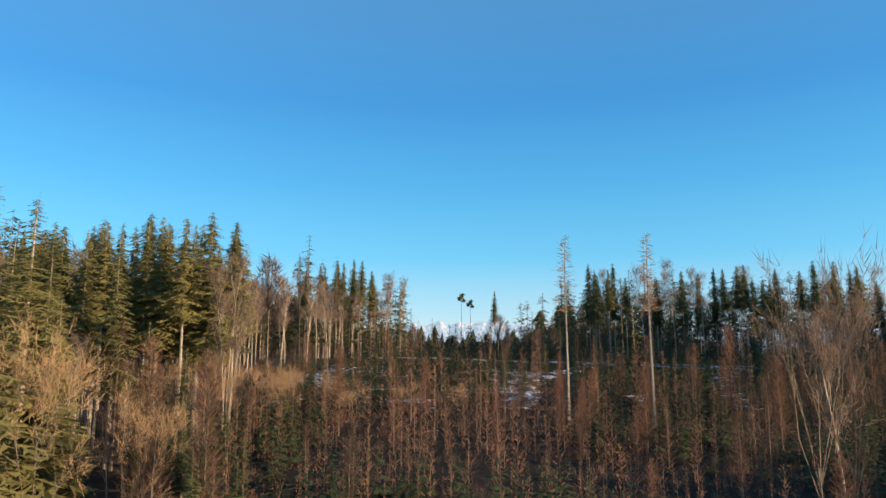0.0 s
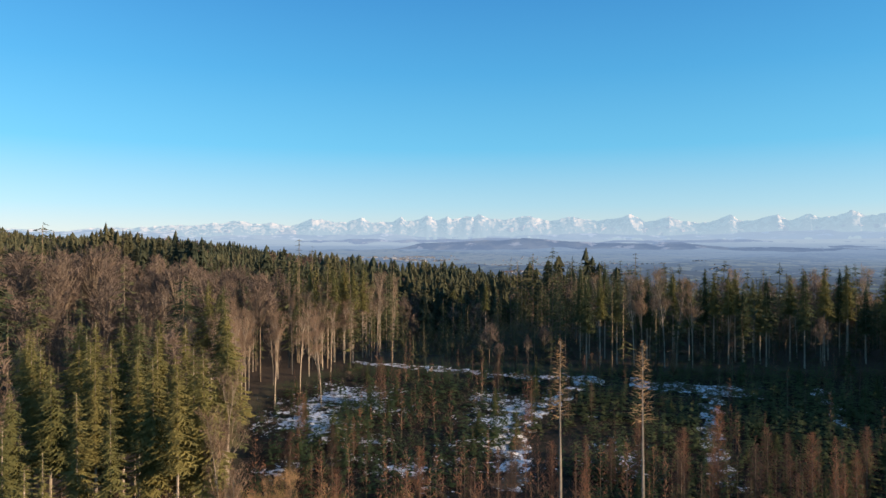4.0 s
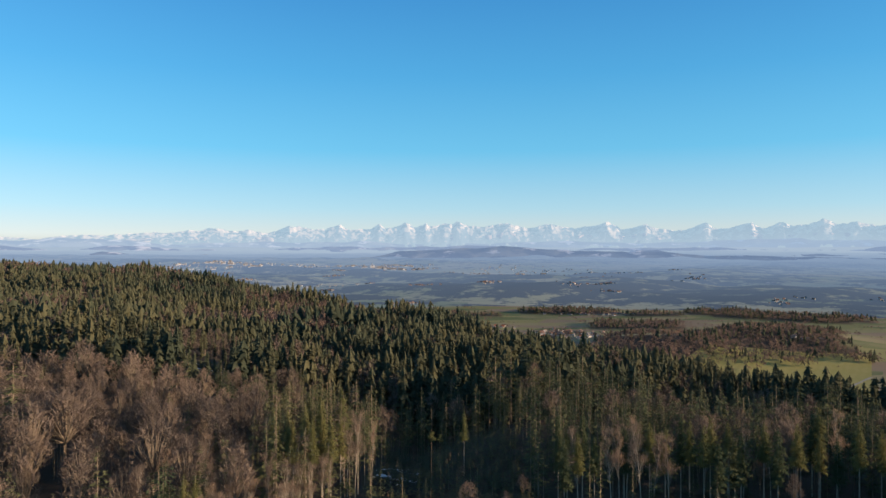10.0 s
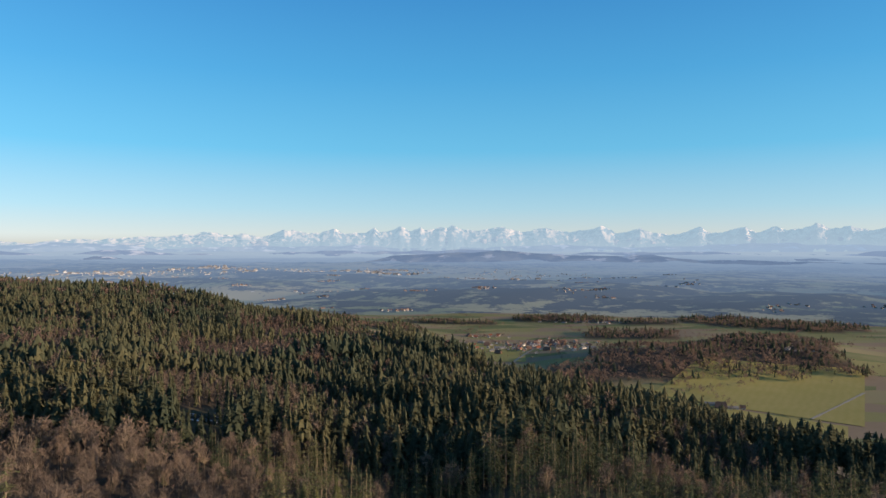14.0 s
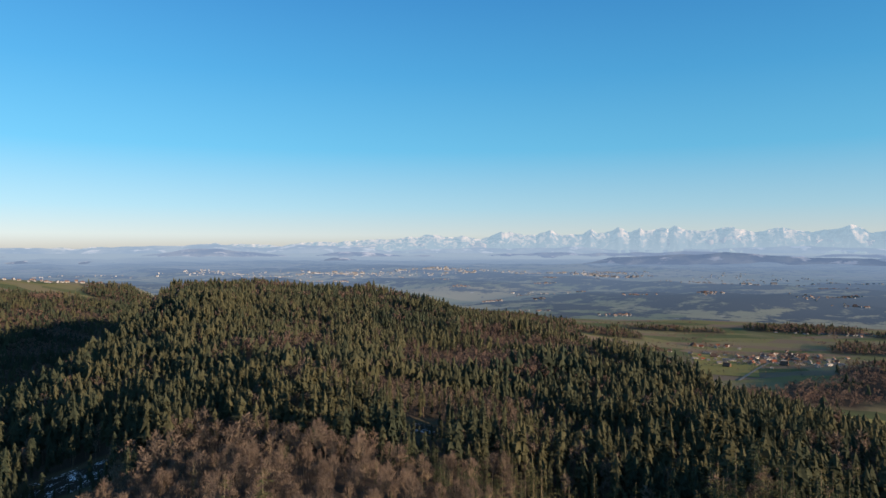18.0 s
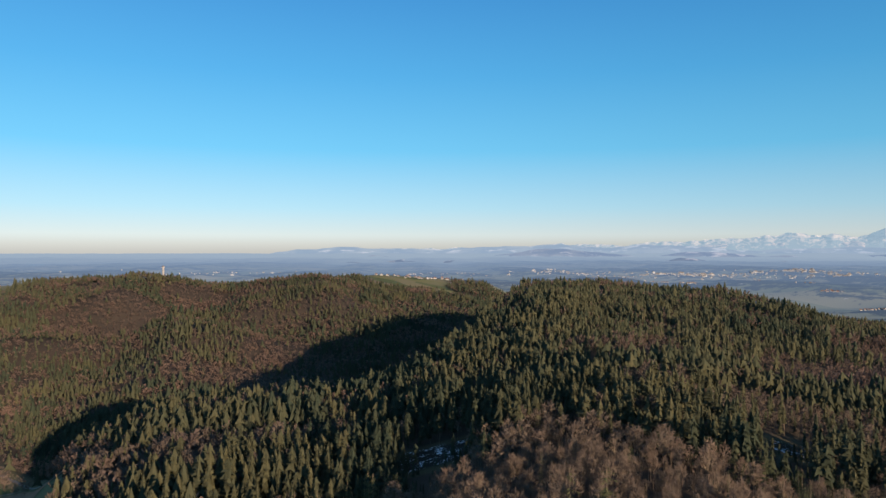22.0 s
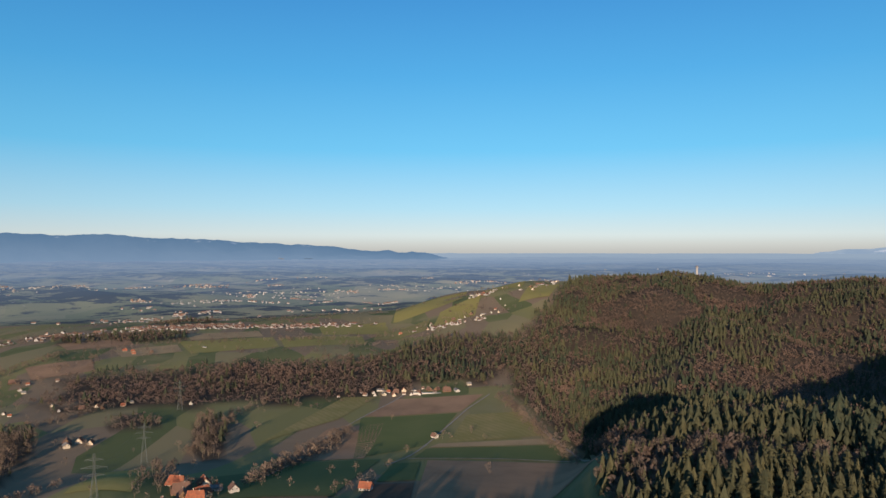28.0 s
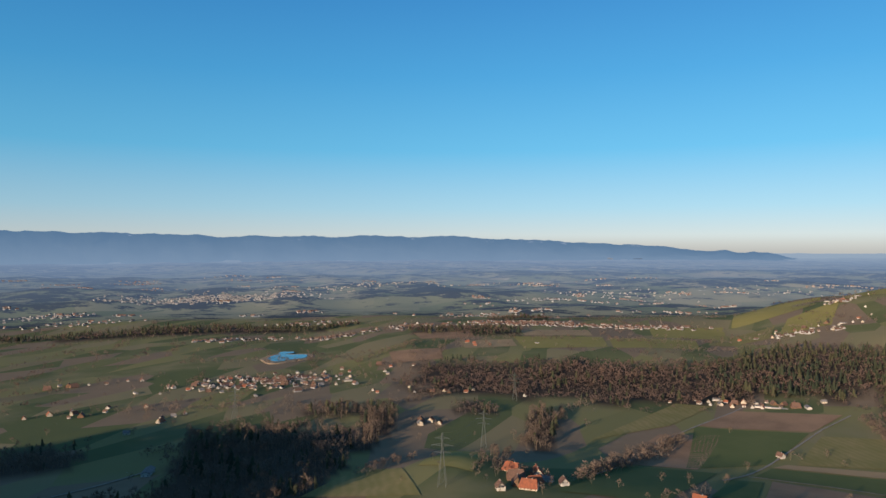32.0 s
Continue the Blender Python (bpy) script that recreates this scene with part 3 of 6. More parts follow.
def skirts(rg, layers, spikes, base, rad, jag=0.35, power=0.62):
    """A conifer of stacked ragged skirts, narrow above."""
    V, F, k = [], [], 0
    for j in range(layers):
        q = j / layers
        z0 = base + (1 - base) * q
        z1 = min(1.0, z0 + (1 - base) * (1.55 / layers))
        R = rad * ((1 - q) ** power * 0.95 + 0.05) * rg.uniform(0.72, 1.25)
        ox, oy = rg.normal(0, rad * 0.06, 2)
        a = (np.arange(2 * spikes) + rg.random()) * math.pi / spikes + rg.normal(0, 0.12, 2 * spikes)
        tip = np.arange(2 * spikes) % 2 == 0
        r = R * np.where(tip, rg.uniform(0.8, 1.25, 2 * spikes), rg.uniform(0.45, 0.65, 2 * spikes))
        z = z0 + (z1 - z0) * np.where(tip, rg.uniform(-0.12, 0.08, 2 * spikes), jag * rg.uniform(0.6, 1.2, 2 * spikes))
        V.append(np.stack([ox + r * np.cos(a), oy + r * np.sin(a), z], -1)); V.append(np.array([[ox * 0.3, oy * 0.3, z1]]))
        n = 2 * spikes
        F += [(k + i, k + (i + 1) % n, k + n) for i in range(n)]
        k += n + 1
    return np.concatenate(V), np.array(F)

def conifer_far(seed, layers, spikes, base, trunk=True, rad=0.12):
    rg = np.random.default_rng(seed)
    parts = [(*skirts(rg, layers, spikes, base, rad), 0)]
    if trunk:
        parts.append((*stem(0.011, 0.004, -0.02, base + 0.25, 3, rings=2), 1))
    return cat(parts)

def forest(name, xs, ys, hs, shapes, mats, label, wide=1.0, category="forest"):
    """One mesh of many trees, each a turned and scaled shape."""
    rg = np.random.default_rng(len(xs))
    which = rg.integers(0, len(shapes), len(xs))
    V, F, I, T, k = [], [], [], [], 0
    for s, (tv, tf, ti) in enumerate(shapes):
        m = which == s
        n = int(m.sum())
        if not n:
            continue
        x, y, h = xs[m], ys[m], hs[m]
        ang = rg.uniform(0, 6.28, n)
        w = h * wide * rg.uniform(0.85, 1.2, n)
        c, sn = (np.cos(ang) * w)[:, None], (np.sin(ang) * w)[:, None]
        v = np.stack([tv[:, 0] * c - tv[:, 1] * sn + x[:, None], tv[:, 0] * sn + tv[:, 1] * c + y[:, None],
                      tv[:, 2] * h[:, None] + ground_z(x, y)[:, None] - 0.2], -1).reshape(-1, 3)
        V.append(v); F.append((tf[None] + (np.arange(n) * len(tv))[:, None, None]).reshape(-1, 3) + k)
        I.append(np.tile(ti, n)); T.append(np.repeat(np.clip(0.42 * rg.random(n) + 0.72 * cells(x, y, 70.0, 2.0)[1] - 0.07, 0, 1), len(tv))); k += len(v)
    me = mesh_from(name, squeeze(np.concatenate(V)), np.concatenate(F), mats, tint=np.concatenate(T), index=np.concatenate(I))
    return tagged(new(name, me), label, category, kind="stuff")

# ---- where the trees stand ----
def scatter(n, az0, az1, d0, d1, seed):
    rg = np.random.default_rng(seed)
    d = np.sqrt(rg.uniform(d0 ** 2, d1 ** 2, n))
    xy = polar(rg.uniform(az0, az1, n), d)
    keep = rg.random(n) < wood_at(xy[:, 0], xy[:, 1]) * (0.3 + 0.7 * smooth(-0.6, 0.1, waves(xy[:, 0], xy[:, 1], 21, 13)))
    return xy[keep, 0], xy[keep, 1]

def spaced(x, y, gap):
    """Drops trees that stand closer together than about gap."""
    key = {}
    ok = np.zeros(len(x), bool)
    for i, (a, b) in enumerate(zip((x // gap).astype(int), (y // gap).astype(int))):
        if (a, b) not in key:
            key[(a, b)] = 1
            ok[i] = True
    return x[ok], y[ok]

BROWN = [(34, 285, 9, 95), (24, 235, 12, 78), (38, 250, 9, 90), (26, 470, 3, 25), (14, 620, 6, 60), (8, 760, 5, 50), (-22, 300, 5, 22), (56, 1450, 3, 120), (68, 1750, 5, 120), (62, 1950, 3, 120), (60, 1250, 5, 60), (73, 520, 6, 60), (62, 400, 3, 25)]

def broad_share(x, y):
    """How many of the trees here are bare broad-leaved ones."""
    az, d = azd(x, y)
    r1, r2 = cells(x, y, 75.0, 1.0)
    s = np.interp(r2, [0, 0.5, 0.6, 0.78, 0.84, 1], [0.04, 0.07, 0.15, 0.22, 0.6, 0.9]) + 0.12 * smooth(0.1, 0.7, waves(x, y, 31, 6))
    hill = smooth(900, 1300, d) * smooth(42, 50, az)
    s = s * (1 - hill) + hill * np.interp(r2, [0, 0.3, 0.42, 0.6, 1], [0.06, 0.10, 0.30, 0.45, 0.72]) + 0.08 * smooth(600, 1200, d)
    s = s * (1 - 0.5 * (1 - smooth(4, 10, az)) * (1 - smooth(430, 520, d)))
    for ba, bd, ha, hd in BROWN:
        q = np.hypot((az - ba) / ha, (d - bd) / hd) + 0.2 * waves(x, y, 25, ba)
        s = np.maximum(s, 0.97 * (1 - smooth(0.8, 1.1, q)))
    rim_az = np.interp(d, EDGE_D, EDGE_AZ)
    s = np.where((az > 58) & (d < 1700), np.maximum(s, 0.8 * (1 - smooth(0.8, 3.5, np.abs(az - rim_az)))), s)
    for ga, gd, ha, hd, share in GROVES:
        q = np.hypot((az - ga) / ha, (d - gd) / hd)
        s = np.where(q < 1.1, 1 - share, s)
    return s

# ---- trees that stand singly round the clearing ----
def tree_thing(name, label, category, meshes, group):
    root = tagged(new(name), label, category, group)
    for pname, me in meshes:
        part(pname, me, root)
    return root

def tri_mesh(name, vf, material):
    return mesh_from(name, vf[0], vf[1], material)

def two_mesh(name, a, b, ma, mb):
    v, f, i = cat([(*a, 0), (*b, 1)])
    return mesh_from(name, v, f, [ma, mb], index=i)

MASTERS, PUT = {}, {}

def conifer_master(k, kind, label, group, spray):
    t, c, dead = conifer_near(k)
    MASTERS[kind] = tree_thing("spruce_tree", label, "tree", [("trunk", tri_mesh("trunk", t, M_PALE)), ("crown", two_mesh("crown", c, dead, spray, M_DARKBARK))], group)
    PUT[kind] = []

conifer_master(0, "spruce_a", "tall spruce with a bare lower trunk and dark green crown, coloured as in shade", "tall spruces at the clearing", O_SHADED)
conifer_master(1, "spruce_b", "slender tall spruce with long bare trunk, crown coloured as sunlit", "tall spruces at the clearing", O_LIT_SPRUCE)
conifer_master(2, "spruce_c", "broad old spruce with drooping boughs, olive green as if sunlit", "tall spruces at the clearing", O_LIT_SPRUCE)
conifer_master(4, "spruce_e", "slim spruce with olive boughs low on its trunk, coloured as sunlit", "tall spruces at the clearing", O_LIT_SPRUCE)
conifer_master(3, "spruce_f", "broad spruce coloured as sunlit, yellow green down to the ground", "full spruces", O_LIT_SPRUCE)
conifer_master(3, "spruce_d", "full dark spruce, coloured as in shade, green almost down to the ground", "full spruces", O_SHADED)

def broad_master(kind, seed, label, group, mat_twig, bark, **kw):
    limbs, tw = bare_tree(np.random.default_rng(seed), **kw)
    MASTERS[kind] = tree_thing("birch_tree" if "birch" in kind else "beech_tree", label, "tree",
                               [("trunk", tri_mesh("trunk", limbs, bark)), ("crown", tri_mesh("crown", tw, mat_twig))], group)
    PUT[kind] = []

broad_master("beech_a", 21, "tall bare beech with a pale straight trunk and narrow brown crown", "bare beeches at the clearing", O_BEECH, M_PALE, spread=0.27, first=0.72, low=0.5, limbs=12, fork=3, twig_n=1500, levels=3, lengths=(0.14, 0.085, 0.055, 0.05), trunk_r=0.0068, limb=0.26, tl=0.036, width=0.0012)
broad_master("beech_b", 22, "leafless slender beech with upright golden brown twigs", "bare beeches at the clearing", O_BEECH, M_PALE, spread=0.2, first=0.72, low=0.4, limbs=12, fork=3, twig_n=1500, levels=3, lengths=(0.13, 0.08, 0.05, 0.05), trunk_r=0.0062, limb=0.24, tl=0.034, width=0.0012)
broad_master("beech_c", 23, "spreading bare beech with grey brown branches", "bare beeches at the clearing", O_BEECH, M_BARK, spread=0.36, first=0.36, fork=3, twig_n=800, levels=4, lengths=(0.32, 0.18, 0.1, 0.06), trunk_r=0.006, limb=0.36, tl=0.05, width=0.0011)
broad_master("birch_a", 24, "many-stemmed bare birch with golden twigs", "bare birches in the thicket", O_GOLD, M_BARK, spread=0.42, first=0.14, fork=3, twig_n=1900, levels=4, tl=0.075, width=0.0011, lengths=(0.4, 0.24, 0.14, 0.09), trunk_r=0.0045, limb=0.5)

def cone_master(kind, name, label, group, seed, n, base, radius, rise, width, twig, bark, power=0.8):
    rg = np.random.default_rng(seed)
    t = stem(0.011, 0.0012, -0.02, 0.99, 5, rings=5, wob=0.004, rg=rg)
    tw = feathered(rg, n, base, radius, rise, width, power)
    MASTERS[kind] = tree_thing(name, label, "tree", [("trunk", tri_mesh("trunk", t, bark)), ("crown", tri_mesh("crown", tw, twig))], group)
    PUT[kind] = []

cone_master("sapling_a", "birch_sapling", "young bare birch with a reddish cone of twigs", "saplings in the thicket", 31, 1350, 0.06, 0.23, 1.0, 0.0018, O_YOUNG, M_BARK, 0.5)
cone_master("sapling_b", "birch_sapling", "thin leafless sapling with reddish brown twigs", "saplings in the thicket", 32, 800, 0.10, 0.18, 1.1, 0.0016, O_YOUNG, M_BARK, 0.5)
cone_master("larch", "larch_tree", "lone old larch with a bare trunk and sparse golden top", "two larches in the clearing", 33, 430, 0.58, 0.095, 0.10, 0.0015, O_GOLD, M_PALE, 0.5)
for kind, sd, rad in (("fir_a", 3, 0.22), ("fir_b", 4, 0.26)):
    t, c = stem(0.014, 0.002, -0.02, 0.97, 5), sprays(np.random.default_rng(200 + sd), 170, 0.04, rad, 0.12, 0.9, 8, 0.34)
    MASTERS[kind] = tree_thing("young_fir", "young fir of fresh green, bushy to the ground", "tree", [("trunk", tri_mesh("trunk", t, M_DARKBARK)), ("crown", tri_mesh("crown", c, O_PLANT))], "young firs in the thicket")
    PUT[kind] = []

def pine_master():
    rg = np.random.default_rng(41)
    t = stem(0.012, 0.004, -0.02, 0.95, 6, lean=(0.01, 0.0), rings=5, wob=0.004, rg=rg)
    vs = []
    for cz, cx, r in ((0.93, 0.02, 0.10), (0.88, -0.06, 0.07), (0.97, -0.02, 0.08), (0.9, 0.08, 0.05)):
        n = 120
        p = rg.normal(size=(n, 3)); p /= np.linalg.norm(p, axis=1, keepdims=True)
        p = p * rg.uniform(0.3, 1, n)[:, None] * (r, r, r * 0.3) + (cx, 0, cz)
        vs.append((*twigs(rg, p, rg.normal(size=(n, 3)) * (1, 1, 0.4), 0.035, 0.012), 0))
    v, f, _ = cat(vs)
    MASTERS["pine"] = tree_thing("pine_tree", "tall pine with a bare trunk and flat crown", "tree", [("trunk", tri_mesh("trunk", t, M_DARKBARK)), ("crown", tri_mesh("crown", (v, f), O_SHADED))], "two pines on the ridge")
    PUT["pine"] = []
pine_master()

def put(kind, x, y, top=None, h=None, wide=1.0, turn=None):
    """Plants a tree: its height, or the height above the datum that its top reaches."""
    z = float(ground_z(np.float64(x), np.float64(y))) - 0.15
    h = h if h is not None else top - z
    PUT[kind].append((x, y, z, h, h * wide, rng.uniform(0, 360) if turn is None else turn))

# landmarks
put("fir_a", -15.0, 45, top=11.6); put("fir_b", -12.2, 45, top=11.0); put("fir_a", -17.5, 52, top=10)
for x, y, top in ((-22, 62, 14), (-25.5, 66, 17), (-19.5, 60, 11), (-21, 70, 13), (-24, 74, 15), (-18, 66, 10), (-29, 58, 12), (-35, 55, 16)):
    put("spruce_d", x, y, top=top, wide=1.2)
put("larch", 15.9, 94, top=33.4); put("larch", 26.3, 92, top=33.4)
put("pine", 3.0, 190, top=34.5, wide=0.5); put("pine", 5.4, 193, top=33.0, wide=0.5)
put("spruce_b", 12.7, 206, top=37.0, wide=0.7)
put("spruce_b", -23.5, 212, top=42.5); put("spruce_b", -29.0, 208, top=41.0); put("spruce_a", -33, 210, top=41.5)
for x, y, top, k in ((-31, 53, 29.6, "spruce_f"), (-29.2, 45, 29.0, "spruce_f"), (-40.5, 95, 37.3, "spruce_a"), (-27.5, 82, 34.5, "spruce_c"), (-24.5, 80, 34.2, "spruce_b"),
                     (-30, 86, 34.0, "spruce_e"), (-22, 84, 33.0, "spruce_b"), (-36, 90, 35.0, "spruce_e"), (-47, 92, 33.8, "spruce_e"), (-33, 88, 32.5, "spruce_c"),
                     (-28.6, 69, 20.8, "spruce_d"), (-33.5, 62, 22.5, "spruce_f"), (-45, 74, 31.0, "spruce_c"), (-52, 80, 33.0, "spruce_e"), (-26.5, 98, 36.0, "spruce_b"), (-31.5, 104, 37.0, "spruce_c")):
    if x > -25 and 76 < y < 92:
        put("beech_b", x, y, top=top - 6)
    else:
        put(k, x, y, top=top, wide=1.3 if k == "spruce_f" else 1.0)
for x, y, top, k in ((-44, 80, 32.5, "spruce_b"), (-48, 85, 34, "spruce_c"), (-46, 92, 35, "spruce_e"), (-52, 90, 34, "spruce_b"), (-41, 88, 34.5, "spruce_e"), (-50, 98, 36, "spruce_c"), (-56, 96, 35, "spruce_b"), (-39, 98, 36, "spruce_b"),
                     (-42, 68, 29, "spruce_f"), (-37, 66, 27, "spruce_f")):
    put(k, x, y, top=top)
for x, y, top, k in ((-21, 78, 33.5, "spruce_c"), (-19.5, 83, 32.0, "spruce_b"), (-25.5, 86, 35.5, "spruce_b"), (-29, 78, 33, "spruce_b"), (-32.5, 80, 33.5, "spruce_c"), (-35.5, 83, 34, "spruce_b"),
                     (-39, 80, 33, "spruce_b"), (-42.5, 86, 34.5, "spruce_c"), (-24, 91, 35, "spruce_c"), (-28, 93, 35.5, "spruce_b"), (-35, 97, 36, "spruce_b"), (-44, 98, 36, "spruce_b"), (-38, 74, 31, "spruce_b"), (-33.5, 72, 30, "spruce_c")):
    if x > -25:
        put("beech_b", x, y, top=top - 5)
    else:
        put("spruce_e" if (x + y) % 2 < 0.9 else k, x, y, top=top, wide=0.9)
ur = np.random.default_rng(90)
for k in range(46):
    x, y = ur.uniform(-48, -17), ur.uniform(52, 96)
    if glade(np.float64(x), np.float64(y)) < 0.4:
        put(("beech_b", "sapling_a", "spruce_d", "beech_a", "sapling_b")[k % 5], x, y, h=ur.uniform(7, 15))
put("birch_a", -24.6, 45, top=19.5, wide=0.8); put("birch_a", -21.2, 50, top=15, wide=0.7)
for x, y, h in ((-25, 84, 10), (-21.5, 88, 9), (-27.5, 79, 11), (-18.5, 83, 8.5), (-23, 76, 9.5), (-15, 90, 7.5), (-20, 94, 8), (-10.5, 86, 6.5), (-5, 92, 6), (2, 88, 6.5)):
    put("birch_a", x, y, h=h, wide=0.75)
put("beech_c", 22.0, 42, top=24.4, wide=0.75); put("beech_c", 23.8, 42.5, top=24.0, wide=0.6); put("beech_b", 27.5, 50, top=21.0)
for x, y, h in ((29.6, 106, 10.5), (35.7, 104, 9.5), (41.5, 106, 12), (44, 99, 9), (38, 99, 8), (47.5, 103, 10), (25, 104, 8), (-16, 104, 10), (10, 100, 7.5), (19.5, 96, 7), (53, 101, 10), (33, 97, 8), (57, 97, 9), (62, 103, 10), (4, 97, 7), (-3, 101, 8)):
    put("sapling_a", x, y, h=h, wide=1.15)
put("sapling_a", -12.8, 87, top=18.2); put("beech_b", -23.5, 78, top=22); put("beech_b", -22.0, 86, top=24); put("beech_b", -20.5, 90, top=25)
for px_x, px_y, top in ((-24, 141, 33), (-33, 140, 33.5), (-30, 150, 34), (-27.5, 158, 33), (-26, 166, 34), (-41, 148, 34), (-45, 156, 33), (-37, 160, 34.5), (-50, 165, 35), (-22.5, 175, 33)):
    put(("beech_a", "beech_b")[int(top * 2) % 2], px_x, px_y, top=top)

sr = np.random.default_rng(93)
for k in range(44):
    x, y = sr.uniform(-62, -20), sr.uniform(126, 196)
    if glade(np.float64(x), np.float64(y)) < 0.3:
        put(("beech_a", "beech_b", "beech_a")[k % 3], x, y, h=sr.uniform(16, 22), wide=sr.uniform(0.85, 1.15))
for x, y, top in ((-37, 181, 41.0), (-34.5, 186, 42.0), (-32, 179, 40.5), (-29.5, 184, 42.5), (-27, 178, 41.5), (-25, 182, 43.0), (-22.5, 179, 42.2), (-39, 190, 41.5), (-31, 192, 42.5), (-20.8, 186, 40.5)):
    put("spruce_b", x, y, top=top, wide=0.75)
put("beech_b", -12.8, 186, top=39.0, wide=0.55)
# nothing tall stands on the felled ground
for k in list(PUT):
    if k.startswith(("spruce", "beech")):
        PUT[k] = [q for q in PUT[k] if not (66 < q[1] < 120 and -0.30 * q[1] < q[0] < 15 and q[3] > 13)]

px, py = scatter(9000, -37, 62, 34, 215, 11)
px, py = spaced(px, py, 6.0)
az_, d_ = azd(px, py)
near = ((d_ < 118) & (az_ < 40)) | ((py > 168) & (py < 187) & (px > 34) & (px < 130)) | ((glade(px + 9, py) > 0.5) & (py > 100) & (py < 200))
taken = np.array([(a[0], a[1]) for k in PUT.values() for a in k])
clear_of = np.array([np.min(np.hypot(taken[:, 0] - a, taken[:, 1] - b)) > 3.2 for a, b in zip(px, py)])
single = near & clear_of & (d_ > 66) & ~((px > -17) & (px < 30) & (py > 160))
share = broad_share(px, py)
for x, y, s in zip(px[single], py[single], share[single]):
    row = y > 165 and x > 30
    if x < 10 and y > 105:
        s = max(s, 0.62)
    if not row and y < 118:
        top = 18.2 + rng.uniform(0.02, 0.17) * y
        put(("spruce_b", "spruce_e", "spruce_a", "beech_b", "beech_a", "beech_b")[rng.integers(0, 6)], x, y, top=top)
    elif rng.random() < (0.2 if row else s):
        put(("beech_a", "beech_b", "beech_a")[rng.integers(0, 3)], x, y, h=rng.uniform(19, 25))
    else:
        put(("spruce_a", "spruce_b")[rng.integers(0, 2)] if row else ("spruce_a", "spruce_b", "spruce_c")[rng.integers(0, 3)], x, y, h=rng.uniform(19, 26) if row else rng.uniform(20, 28), wide=rng.uniform(0.72, 1.15))

FIR_CLUMPS = [(-12, 140, 7), (-20, 117, 7), (9, 124, 6), (30, 134, 7), (46, 133, 5), (62, 126, 11), (79, 138, 10), (-4, 139, 5), (34, 144, 6), (67, 141, 8), (-15, 128, 6), (40, 120, 6), (24, 110, 6), (70, 108, 12), (0, 150, 6), (22, 152, 5)]

def clump_at(x, y):
    c = 0 * x
    for cx_, cy_, r in FIR_CLUMPS:
        c = np.maximum(c, 1 - smooth(0.7, 1.25, np.hypot(x - cx_, y - cy_) / r + 0.2 * waves(x, y, 4, cx_)))
    return c

# the thicket of the clearing: saplings and young firs, some of them single things
def thicket(n, seed, fir):
    rg = np.random.default_rng(seed)
    x, y = rg.uniform(-34, 120, n), rg.uniform(34, 178, n)
    dens = glade(x, y)
    snowy = smooth(108, 125, y) * (1 - smooth(30, 62, x))
    if fir:
        dens = dens * smooth(-0.45, 0.25, waves(x, y, 17, 8) + 0.9 * smooth(104, 120, y) * smooth(26, 50, x)) * (1 - 0.45 * snowy) * (0.6 + 0.4 * smooth(70, 110, y))
        dens = np.maximum(dens, 1.0 * clump_at(x, y))
    else:
        dens = dens * (1 - 0.93 * smooth(97, 108, y)) * (0.6 + 0.4 * smooth(-0.3, 0.4, waves(x, y, 13, 9)))
    k = rg.random(n) < dens
    return spaced(x[k], y[k], 1.5 if fir else 2.2)

sap_x, sap_y = thicket(10000, 51, False)
fir_x, fir_y = thicket(15000, 52, True)
order = np.argsort(sap_y)
sap_x, sap_y = sap_x[order], sap_y[order]
pick_s = np.zeros(len(sap_x), bool); pick_s[::max(1, len(sap_x) // 95)] = True
order = np.argsort(fir_y)
fir_x, fir_y = fir_x[order], fir_y[order]
pick_f = np.zeros(len(fir_x), bool); pick_f[::max(1, len(fir_x) // 80)] = True
for x, y in zip(sap_x[pick_s], sap_y[pick_s]):
    put(("sapling_a", "sapling_b")[rng.integers(0, 2)], x, y, h=rng.uniform(5.5, 11))
for x, y in zip(fir_x[pick_f], fir_y[pick_f]):
    put(("fir_a", "fir_b")[rng.integers(0, 2)], x, y, h=rng.uniform(3.0, 7.5))

for kind, spots in PUT.items():
    poses = [Matrix.Translation((x, y, z)) @ Matrix.Rotation(radians(a), 4, "Z") @ Matrix.Diagonal((w, w, h, 1)) for x, y, z, h, w, a in spots]
    for m in poses[1:]:
        copy_thing(MASTERS[kind], m)
    if poses:
        MASTERS[kind].matrix_basis = poses[0]
print("single trees", {k: len(v) for k, v in PUT.items()})

# ---- woods and thickets that nobody could count ----
forest("birch_thicket", sap_x[~pick_s], sap_y[~pick_s], (1.8 + 5.6 * rng.random((~pick_s).sum()) ** 1.8) * (1 + 0.4 * smooth(74, 96, sap_y[~pick_s])),
       [cat([(*feathered(np.random.default_rng(300 + k), 92, 0.04, (0.24, 0.19, 0.28, 0.16)[k], (1.0, 1.25, 0.9, 1.5)[k], 0.0052), 0), (*stem(0.0055, 0.001, -0.02, 0.98, 3, rings=2), 1)]) for k in range(4)],
       [M_YOUNG, M_BARK], "dense thicket of reddish bare birch saplings")
forest("young_firs", fir_x[~pick_f], fir_y[~pick_f], rng.uniform(1.8, 5.4, (~pick_f).sum()) * (1 + 0.25 * (1 - smooth(95, 118, fir_y[~pick_f]))) * (1 + 0.4 * clump_at(fir_x[~pick_f], fir_y[~pick_f])),
       [cat([(*sprays(np.random.default_rng(320 + k), 34, 0.03, 0.24, 0.1, 0.9, 2, 0.33), 0)]) for k in range(4)],
       [M_PLANT], "young dark green firs planted in the clearing")
bx, by = rng.uniform(-36, 115, 4000), rng.uniform(36, 172, 4000)
